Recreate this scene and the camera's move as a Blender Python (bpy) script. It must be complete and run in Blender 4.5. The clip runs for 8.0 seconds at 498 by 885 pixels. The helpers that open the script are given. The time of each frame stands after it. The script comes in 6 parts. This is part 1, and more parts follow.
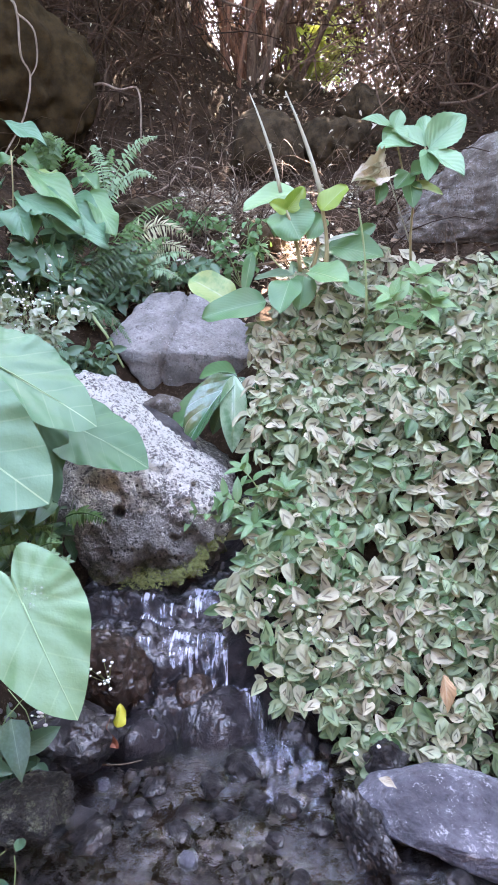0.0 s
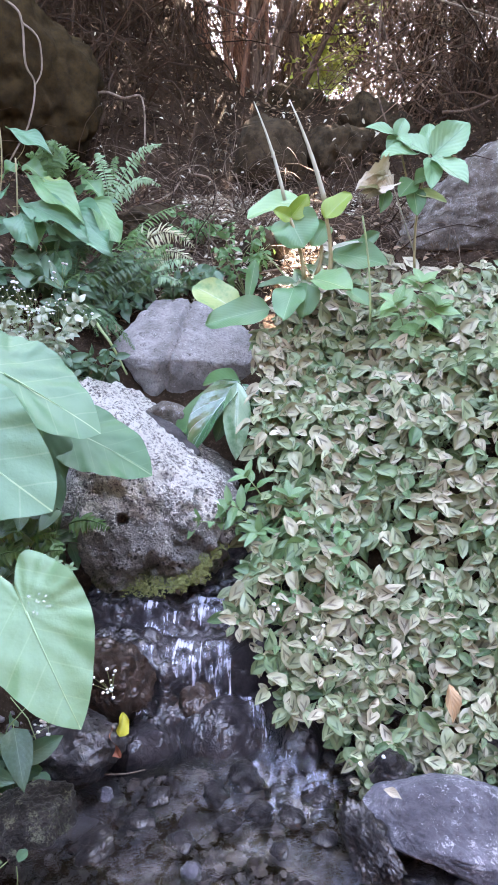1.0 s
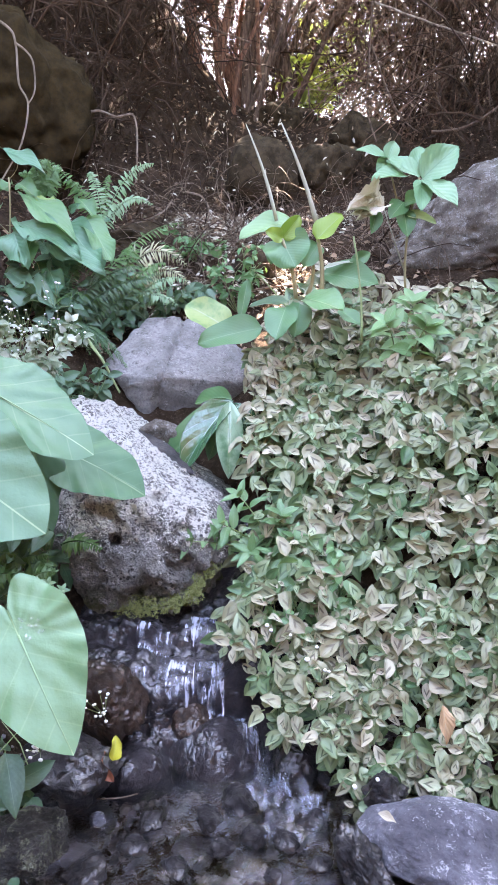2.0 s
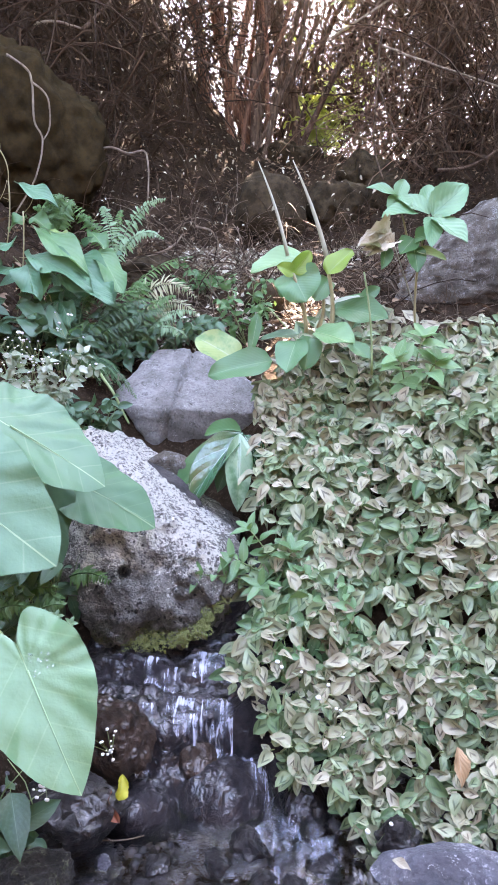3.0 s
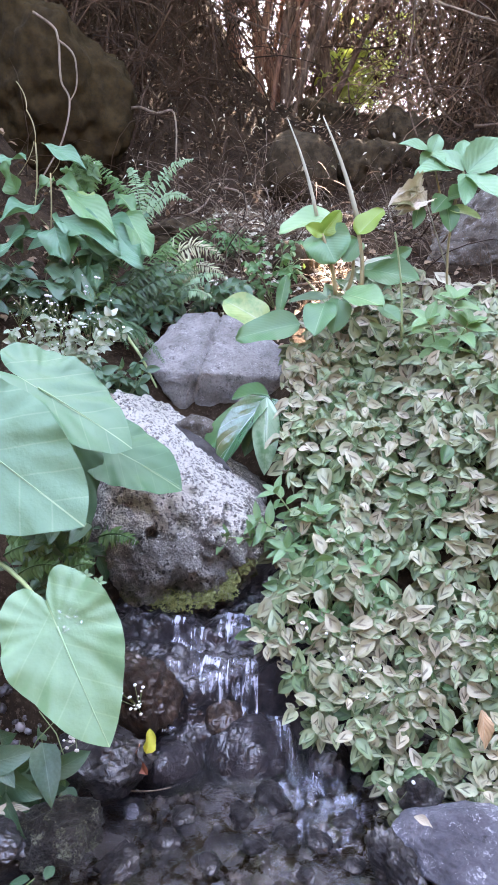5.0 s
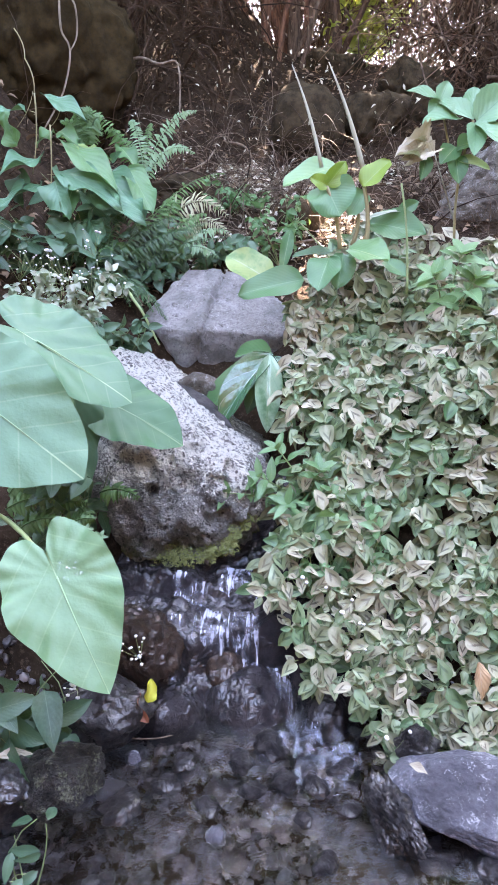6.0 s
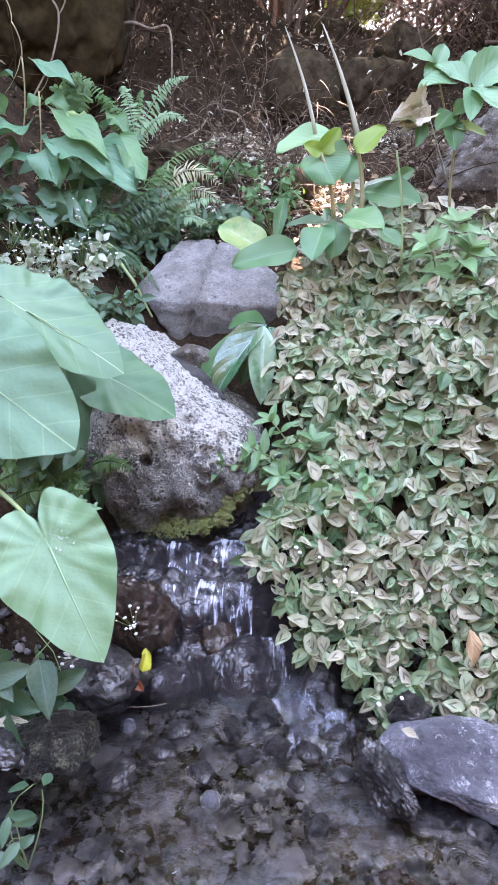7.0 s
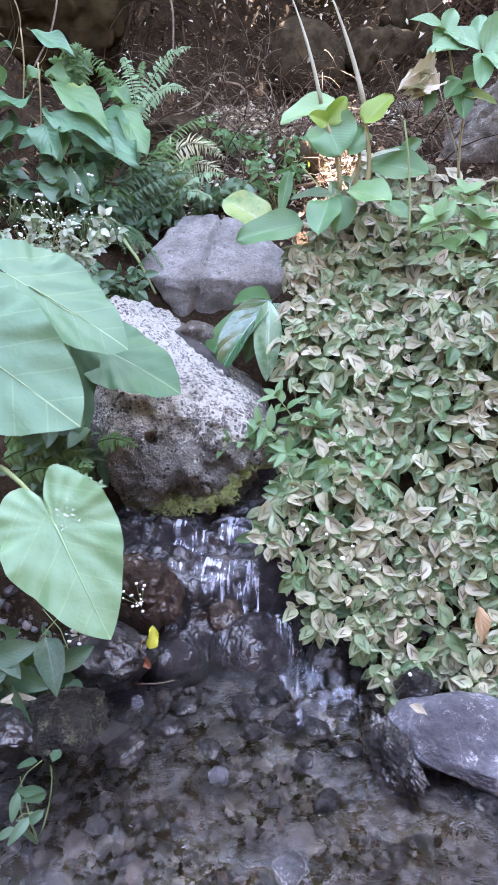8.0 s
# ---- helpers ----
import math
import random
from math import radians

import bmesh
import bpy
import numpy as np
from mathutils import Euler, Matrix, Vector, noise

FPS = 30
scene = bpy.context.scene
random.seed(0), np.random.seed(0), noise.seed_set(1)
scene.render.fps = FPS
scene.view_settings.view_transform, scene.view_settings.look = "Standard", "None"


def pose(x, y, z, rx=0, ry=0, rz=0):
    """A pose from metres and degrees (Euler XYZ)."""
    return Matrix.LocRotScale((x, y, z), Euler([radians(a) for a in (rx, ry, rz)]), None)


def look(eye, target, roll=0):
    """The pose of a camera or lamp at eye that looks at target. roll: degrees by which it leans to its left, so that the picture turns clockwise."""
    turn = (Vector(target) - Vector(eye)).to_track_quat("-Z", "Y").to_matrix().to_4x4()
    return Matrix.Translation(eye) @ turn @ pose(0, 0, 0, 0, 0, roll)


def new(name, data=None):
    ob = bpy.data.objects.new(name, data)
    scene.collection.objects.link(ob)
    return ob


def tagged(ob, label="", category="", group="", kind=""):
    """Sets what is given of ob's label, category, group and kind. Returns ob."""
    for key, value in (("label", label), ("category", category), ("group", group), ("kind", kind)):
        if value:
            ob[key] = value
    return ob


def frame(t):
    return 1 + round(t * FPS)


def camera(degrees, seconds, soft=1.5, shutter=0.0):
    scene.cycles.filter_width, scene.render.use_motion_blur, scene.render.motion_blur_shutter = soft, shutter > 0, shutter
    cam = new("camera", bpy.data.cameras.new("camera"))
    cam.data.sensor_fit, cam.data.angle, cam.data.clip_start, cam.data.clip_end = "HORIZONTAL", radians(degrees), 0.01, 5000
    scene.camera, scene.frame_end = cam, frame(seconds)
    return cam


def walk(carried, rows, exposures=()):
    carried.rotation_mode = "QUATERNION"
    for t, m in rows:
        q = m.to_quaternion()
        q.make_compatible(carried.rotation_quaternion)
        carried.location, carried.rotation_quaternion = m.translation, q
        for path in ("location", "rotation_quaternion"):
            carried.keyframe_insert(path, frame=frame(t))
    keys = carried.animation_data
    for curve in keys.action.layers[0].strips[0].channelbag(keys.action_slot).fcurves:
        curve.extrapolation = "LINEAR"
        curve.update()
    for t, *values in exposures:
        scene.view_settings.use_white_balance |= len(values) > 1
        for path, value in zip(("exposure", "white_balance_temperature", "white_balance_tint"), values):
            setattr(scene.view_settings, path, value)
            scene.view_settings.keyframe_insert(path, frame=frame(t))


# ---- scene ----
cam = camera(39.84, 8.0, soft=1.6)
walk(cam, [
    (0.0, pose(0.0303, -0.0107, 1.2603, 73.136, 0.615, 0.663)),
    (0.5, pose(0.0206, -0.0094, 1.2581, 72.772, 0.852, 1.056)),
    (1.0, pose(0.0242, -0.0057, 1.2606, 73.701, 0.541, 0.845)),
    (2.3, pose(0.0177, -0.0066, 1.2830, 75.580, 0.476, 0.084)),
    (2.5, pose(0.0098, 0.0021, 1.2772, 76.329, 0.474, 0.376)),
    (3.0, pose(0.0008, -0.0006, 1.2854, 77.375, -0.005, 0.611)),
    (3.5, pose(0.0000, -0.0000, 1.2900, 78.000, -0.000, 0.000)),
    (4.0, pose(0.0034, -0.0033, 1.2890, 77.432, -0.025, 0.183)),
    (4.5, pose(0.0042, -0.0018, 1.2815, 75.734, 0.211, 1.647)),
    (4.7, pose(0.0042, 0.0001, 1.2797, 75.286, 0.334, 2.355)),
    (6.0, pose(0.0213, 0.0073, 1.2494, 71.577, 0.315, 3.563)),
    (6.5, pose(0.0220, 0.0078, 1.2399, 70.174, 0.361, 3.393)),
    (7.0, pose(0.0280, 0.0101, 1.2375, 69.475, 0.401, 3.158)),
    (7.5, pose(0.0269, 0.0128, 1.2295, 68.614, 0.737, 3.138)),
    (8.0, pose(0.0217, 0.0253, 1.2229, 67.782, 0.777, 3.381)),
], exposures=[(0.0, 4.8, 8200, 27), (8.0, 4.8, 8200, 27)])

# ---- world and sun ----
SUN_EL, SUN_AZ = 46, 12          # degrees above the horizon; degrees to the right of +Y
world = bpy.data.worlds.new("world")
scene.world = world
world.use_nodes = True
wn = world.node_tree
sky = wn.nodes.new("ShaderNodeTexSky")
sky.sky_type, sky.sun_disc = "NISHITA", False
sky.sun_elevation, sky.sun_rotation = radians(SUN_EL), radians(SUN_AZ)
wn.nodes["Background"].inputs["Strength"].default_value = 0.15
wn.links.new(sky.outputs["Color"], wn.nodes["Background"].inputs["Color"])
sun = new("sun", bpy.data.lights.new("sun", "SUN"))
sun.data.energy, sun.data.angle, sun.data.color = 5.0, radians(0.5), (1.0, 0.95, 0.86)
_az, _el = radians(SUN_AZ), radians(SUN_EL)
sun.matrix_world = look((math.sin(_az) * math.cos(_el) * 40, math.cos(_az) * math.cos(_el) * 40, math.sin(_el) * 40), (0, 0, 0))

rng = np.random.default_rng(7)


# ---- noise and mesh helpers ----
def lattice(ix, iy, iz, seed):
    h = (ix * 374761393 + iy * 668265263 + iz * 2147483647 + seed * 1274126177) & 0xFFFFFFFF
    h = ((h ^ (h >> 13)) * 1274126177) & 0xFFFFFFFF
    return ((h ^ (h >> 16)) & 0xFFFF) / 65535.0


def vnoise(p, seed=0):
    """Smooth value noise, -1 to 1, for an array of points."""
    p = np.asarray(p, dtype=float)
    i = np.floor(p).astype(np.int64)
    f = p - i
    f = f * f * (3 - 2 * f)
    out = 0
    for dx in (0, 1):
        for dy in (0, 1):
            for dz in (0, 1):
                w = (f[:, 0] if dx else 1 - f[:, 0]) * (f[:, 1] if dy else 1 - f[:, 1]) * (f[:, 2] if dz else 1 - f[:, 2])
                out = out + w * lattice(i[:, 0] + dx, i[:, 1] + dy, i[:, 2] + dz, seed)
    return out * 2 - 1


def fbm(p, scale=1.0, octaves=4, seed=0):
    p = np.asarray(p, dtype=float) * scale
    out, amp = 0, 1.0
    for o in range(octaves):
        out = out + amp * vnoise(p, seed + o * 17)
        p, amp = p * 2.03 + 5.2, amp * 0.5
    return out


def mesh_of(name, verts, faces, uvs=None, mat=None, smooth=True):
    me = bpy.data.meshes.new(name)
    me.from_pydata(np.asarray(verts, dtype=float).tolist(), [], faces)
    if uvs is not None:
        layer = me.uv_layers.new(name="uv")
        idx = np.zeros(len(me.loops), dtype=np.int32)
        me.loops.foreach_get("vertex_index", idx)
        layer.data.foreach_set("uv", np.asarray(uvs, dtype=np.float32)[idx].ravel())
    if smooth:
        me.polygons.foreach_set("use_smooth", [True] * len(me.polygons))
    if mat:
        me.materials.append(mat)
    me.update()
    return me


class Heap:
    """Collects pieces of geometry for one mesh."""

    def __init__(self):
        self.v, self.f, self.u, self.n = [], [], [], 0

    def add(self, v, f, u=None, m=None):
        v = np.asarray(v, dtype=float)
        if m is not None:
            a = np.array(m)
            v = v @ a[:3, :3].T + a[:3, 3]
        self.v.append(v)
        self.f.append((f, self.n))
        self.u.append(np.zeros((len(v), 2)) if u is None else np.asarray(u))
        self.n += len(v)

    def mesh(self, name, mat, smooth=True):
        faces = [tuple([i + k for i in q]) for f, k in self.f for q in f]
        return mesh_of(name, np.concatenate(self.v), faces, np.concatenate(self.u), mat, smooth)


def thing(name, label, category, at=(0, 0, 0), group="", kind="", data=None):
    ob = new(name, data)
    ob.location = at
    return tagged(ob, label, category, group, kind)


def part(name, me, parent, label="", kind="", m=None):
    """One mesh as a part of a thing; m is its pose in the world."""
    ob = new(name, me)
    ob.parent = parent
    up = parent
    base = Matrix.Identity(4)
    while up:
        base = up.matrix_basis @ base
        up = up.parent
    ob.matrix_basis = base.inverted() @ (m if m is not None else Matrix.Identity(4))
    return tagged(ob, label, "", "", kind)


def axes(origin, along, normal, roll=0.0):
    """A pose whose Y runs along 'along' and whose Z is as near as can be to 'normal'."""
    y = Vector(along).normalized()
    z = Vector(normal)
    z = (z - y * z.dot(y)).normalized()
    x = y.cross(z)
    m = Matrix((x, y, z)).transposed().to_4x4()
    return Matrix.Translation(origin) @ m @ Matrix.Rotation(radians(roll), 4, "Y")


def blade(L, W, nu=4, nv=6, peak=0.42, cup=0.15, droop=0.12, wave=0.0, point=1.0, teeth=0.0, seed=0):
    """A leaf blade from the origin along +Y."""
    v = np.linspace(0, 1, nv + 1)
    q = 0.92 * point
    k = q * peak / (1 - peak)
    prof = (v ** k * (1 - v) ** q) / (peak ** k * (1 - peak) ** q)
    prof[0], prof[-1] = 0.04, 0.01
    u = np.linspace(-1, 1, nu + 1)
    V, U = np.meshgrid(v, u, indexing="ij")
    edge = prof[:, None] * (1 + teeth * np.where(np.arange(nv + 1) % 2, 1, -1)[:, None] * (np.abs(U) > 0.9))
    x = U * W / 2 * edge
    y = V * L
    z = cup * np.abs(x) * 1.6 - droop * L * V ** 2 + wave * W * np.sin(V * 9 + seed) * U * U * np.sign(U)
    verts = np.stack([x, y, z], -1).reshape(-1, 3)
    n = nu + 1
    faces = [(i * n + j, i * n + j + 1, (i + 1) * n + j + 1, (i + 1) * n + j) for i in range(nv) for j in range(nu)]
    uvs = np.stack([U * 0.5 + 0.5, V], -1).reshape(-1, 2)
    return verts, faces, uvs


HEART = ((0, 1.0), (6, 0.92), (16, 0.80), (25, 0.69), (40, 0.59), (75, 0.49), (90, 0.46), (120, 0.455), (143, 0.48), (155, 0.49), (164, 0.45), (171, 0.35), (176, 0.27), (180, 0.23))
BLUNT = ((0, 1.0), (5, 0.955), (11, 0.90), (19, 0.83), (32, 0.725), (50, 0.62), (70, 0.555), (90, 0.52), (110, 0.515), (132, 0.54), (148, 0.56), (160, 0.53), (169, 0.42), (175, 0.28), (180, 0.2))


def heart(R, narrow=1.0, cup=0.12, droop=0.1, wave=0.03, seed=0, rings=16, spokes=120, outline=HEART):
    """A heart-shaped blade; the stalk meets it at the origin, the tip lies at +Y."""
    th = np.linspace(-180, 180, spokes + 1)[:-1]
    r = np.interp(np.abs(th), [a for a, _ in outline], [b for _, b in outline])
    verts, uvs = [(0, 0, 0)], [(0.5, 0.5)]
    for i in range(1, rings + 1):
        s = (i / rings) ** 0.85
        for a, q in zip(th, r):
            w = 1 + wave * 0.5 * math.sin(a * 0.11 + seed) * s
            x, y = math.sin(radians(a)) * q * s * w * narrow, math.cos(radians(a)) * q * s * w
            z = cup * (abs(x) * 0.9 - 0.2 * x * x) - droop * (max(y, 0) ** 2) - 0.25 * droop * (min(y, 0) ** 2)
            z += wave * (math.sin(a * 0.105 + seed * 2.1) + 0.45 * math.sin(a * 0.31 + seed)) * s ** 3 * 0.7
            z += -0.019 * (abs(math.sin((y - 0.85 * abs(x)) * 9 + 0.9 * math.sin(7 * x + seed))) ** 1.6) * min(1, abs(x) * 5) * (1.2 - s) + 0.014 * math.sin(6.3 * x + seed) * math.sin(5.1 * y + 2 * seed) + 0.006 * math.sin(19 * x + 2 * seed) * math.sin(16 * y + seed)
            verts.append((x * R, y * R, z * R))
            uvs.append((0.5 + x * 0.5, 0.5 + y * 0.5))
    faces = [(0, 1 + (j + 1) % spokes, 1 + j) for j in range(spokes)]
    for i in range(rings - 1):
        a, b = 1 + i * spokes, 1 + (i + 1) * spokes
        faces += [(a + j, a + (j + 1) % spokes, b + (j + 1) % spokes, b + j) for j in range(spokes)]
    return np.array(verts), faces, np.array(uvs)


_rings = {}


def tube(pts, radii, sides=6):
    """A tapered tube along points."""
    pts = np.asarray(pts, dtype=float)
    n = len(pts)
    radii = np.interp(np.linspace(0, 1, n), np.linspace(0, 1, len(radii)), radii)
    tang = np.empty_like(pts)
    tang[1:-1], tang[0], tang[-1] = pts[2:] - pts[:-2], pts[1] - pts[0], pts[-1] - pts[-2]
    tang /= np.sqrt((tang ** 2).sum(1))[:, None] + 1e-9
    ref = np.array((0.31, 0.95, 0.11) if np.abs(tang[:, 2]).max() > 0.8 else (0.05, 0.1, 1.0))
    a = np.stack([tang[:, 1] * ref[2] - tang[:, 2] * ref[1], tang[:, 2] * ref[0] - tang[:, 0] * ref[2], tang[:, 0] * ref[1] - tang[:, 1] * ref[0]], 1)
    a /= np.sqrt((a ** 2).sum(1))[:, None] + 1e-9
    b = np.stack([tang[:, 1] * a[:, 2] - tang[:, 2] * a[:, 1], tang[:, 2] * a[:, 0] - tang[:, 0] * a[:, 2], tang[:, 0] * a[:, 1] - tang[:, 1] * a[:, 0]], 1)
    if (n, sides) not in _rings:
        w = np.arange(sides) * 2 * math.pi / sides
        faces = [(i * sides + j, i * sides + (j + 1) % sides, (i + 1) * sides + (j + 1) % sides, (i + 1) * sides + j) for i in range(n - 1) for j in range(sides)]
        faces += [tuple(range(sides - 1, -1, -1)), tuple((n - 1) * sides + j for j in range(sides))]
        uvs = np.stack(np.meshgrid(np.arange(sides) / sides, np.arange(n) / n), -1).reshape(-1, 2)
        _rings[(n, sides)] = (np.cos(w), np.sin(w), faces, uvs)
    c, s, faces, uvs = _rings[(n, sides)]
    verts = pts[:, None] + radii[:, None, None] * (a[:, None] * c[None, :, None] + b[:, None] * s[None, :, None])
    return verts.reshape(-1, 3), faces, uvs


def arc(a, b, sag=0.0, side=0.0, n=8, jitter=0.0, seed=0):
    """Points from a to b, bowed upwards by sag and sideways by side."""
    a, b = np.asarray(a, float), np.asarray(b, float)
    t = np.linspace(0, 1, n)
    p = a + (b - a) * t[:, None]
    p[:, 2] += sag * 4 * t * (1 - t)
    p[:, 0] += side * 4 * t * (1 - t)
    if jitter:
        r = np.random.default_rng(seed)
        p[1:-1] += r.normal(0, jitter, (n - 2, 3))
    return p


_ico = {}


def ico(level):
    if level not in _ico:
        bm = bmesh.new()
        bmesh.ops.create_icosphere(bm, subdivisions=level, radius=1)
        _ico[level] = (np.array([v.co[:] for v in bm.verts]), [tuple(v.index for v in f.verts) for f in bm.faces])
        bm.free()
    return _ico[level]


def stone(size, seed=0, planes=10, sharp=16.0, rough=0.09, grain=0.03, level=5, cuts=()):
    """A stone: a ball cut by flat faces, then weathered. cuts are further faces (normal, distance) on the unit ball."""
    d, f = ico(level)
    r = np.random.default_rng(seed)
    ns = [(v / np.linalg.norm(v), 0.72 + 0.24 * r.random()) for v in r.normal(size=(planes, 3))]
    ns += [(np.array(n) / np.linalg.norm(n), h) for n, h in cuts]
    acc = np.ones(len(d)) * 1.15 ** -sharp
    for n, h in ns:
        c = np.clip(d @ n, 1e-3, None) / h
        acc = acc + c ** sharp
    rad = acc ** (-1 / sharp)
    v = d * rad[:, None]
    v = v * (1 + rough * fbm(d, 2.2, 3, seed) + grain * fbm(d, 9.0, 4, seed + 5))[:, None]
    return v * np.array(size), f


# ---- materials ----
class Nodes:
    """Short notation for building a node material."""

    def __init__(self, name, rough=0.6, **inputs):
        self.m = bpy.data.materials.new(name)
        self.m.use_nodes = True
        self.t = self.m.node_tree
        self.p = self.t.nodes["Principled BSDF"]
        self.set("Roughness", rough)
        for k, v in inputs.items():
            self.set(k.replace("_", " "), v)

    def set(self, socket, v):
        self.feed(self.p.inputs[socket], v)

    def feed(self, socket, v):
        if isinstance(v, bpy.types.NodeSocket):
            self.t.links.new(v, socket)
        elif isinstance(v, (tuple, list)) and len(v) == 3 and socket.type == "RGBA":
            socket.default_value = (*v, 1)
        else:
            socket.default_value = v

    def node(self, kind, **inputs):
        n = self.t.nodes.new(kind)
        for k, v in inputs.items():
            self.feed(n.inputs[k.replace("_", " ")], v)
        return n

    def coords(self, which="Object"):
        return self.node("ShaderNodeTexCoord").outputs[which]

    def noise(self, scale, detail=4, rough=0.55, vec=None, distortion=0.0):
        n = self.node("ShaderNodeTexNoise", Scale=scale, Detail=detail, Roughness=rough, Distortion=distortion)
        self.feed(n.inputs["Vector"], vec if vec is not None else self.coords())
        return n.outputs["Fac"]

    def voronoi(self, scale, vec=None, feature="F1", out="Distance"):
        n = self.node("ShaderNodeTexVoronoi", Scale=scale)
        n.feature = feature
        self.feed(n.inputs["Vector"], vec if vec is not None else self.coords())
        return n.outputs[out]

    def math(self, op, a, b=0.0, c=None, clamp=False):
        n = self.node("ShaderNodeMath")
        n.operation, n.use_clamp = op, clamp
        self.feed(n.inputs[0], a)
        self.feed(n.inputs[1], b)
        if c is not None:
            self.feed(n.inputs[2], c)
        return n.outputs[0]

    def step(self, v, lo, hi):
        n = self.node("ShaderNodeMapRange")
        n.interpolation_type = "SMOOTHSTEP"
        self.feed(n.inputs["Value"], v)
        n.inputs["From Min"].default_value, n.inputs["From Max"].default_value = lo, hi
        return n.outputs["Result"]

    def mix(self, fac, a, b, blend="MIX"):
        n = self.node("ShaderNodeMix")
        n.data_type, n.blend_type = "RGBA", blend
        self.feed(n.inputs[0], fac)
        self.feed(n.inputs[6], a)
        self.feed(n.inputs[7], b)
        return n.outputs[2]

    def split(self, vec):
        n = self.node("ShaderNodeSeparateXYZ")
        self.feed(n.inputs[0], vec)
        return n.outputs

    def chance(self):
        """A random number for each object and each island of its mesh."""
        a = self.node("ShaderNodeObjectInfo").outputs["Random"]
        b = self.node("ShaderNodeNewGeometry").outputs["Random Per Island"]
        return self.math("FRACT", self.math("ADD", a, b))

    def scaled(self, x, y, z, which="Object"):
        n = self.node("ShaderNodeMapping")
        self.feed(n.inputs["Vector"], self.coords(which))
        n.inputs["Scale"].default_value = (x, y, z)
        return n.outputs[0]

    def bump(self, height, strength=0.4, distance=0.01):
        n = self.node("ShaderNodeBump", Height=height, Strength=strength, Distance=distance)
        self.set("Normal", n.outputs[0])
        self.set("Coat Normal", n.outputs[0])

    def done(self, colour):
        self.set("Base Color", colour)
        return self.m


def leaf_material(name, dark, light, vein=(0.25, 0.35, 0.14), rough=0.35, glow=0.25, side=8.0, patch=None, gloss=0.5, rib=0.16, wide=0.02, relief=0.15):
    """A green leaf with a midrib, side veins and mottling."""
    n = Nodes(name, rough)
    uv = n.split(n.coords("UV"))
    ax = n.math("ABSOLUTE", n.math("SUBTRACT", uv[0], 0.5))
    base = n.mix(n.chance(), dark, light)
    base = n.mix(n.step(n.noise(14, 4), 0.35, 0.75), base, n.mix(0.6, base, light))
    base = n.mix(n.math("MULTIPLY", n.step(n.noise(5, 5, 0.7), 0.5, 0.75), 0.4), base, n.mix(0.6, base, dark))
    lat = n.math("PINGPONG", n.math("SUBTRACT", n.math("MULTIPLY", uv[1], side), n.math("MULTIPLY", ax, side * 0.9)), 0.5)
    base = n.mix(n.math("MULTIPLY", n.step(lat, 0.05, 0.0), rib), base, vein)
    base = n.mix(n.math("MULTIPLY", n.step(ax, wide, wide * 0.4), 0.8), base, vein)
    if patch:
        base = n.mix(n.math("MULTIPLY", n.step(n.noise(9, 4, 0.65), 0.48, 0.62), 0.8), base, patch)
    n.set("Specular IOR Level", gloss)
    n.bump(n.math("ADD", n.math("MULTIPLY", lat, 1.2), n.noise(60, 3)), relief, 0.004)
    tr = n.node("ShaderNodeBsdfTranslucent", Color=n.mix(0.5, base, (0.25, 0.4, 0.05)))
    n.set("Base Color", base)
    ms = n.node("ShaderNodeMixShader")
    n.feed(ms.inputs[0], glow)
    n.t.links.new(n.p.outputs[0], ms.inputs[1])
    n.t.links.new(tr.outputs[0], ms.inputs[2])
    n.t.links.new(ms.outputs[0], n.t.nodes["Material Output"].inputs["Surface"])
    return n.m


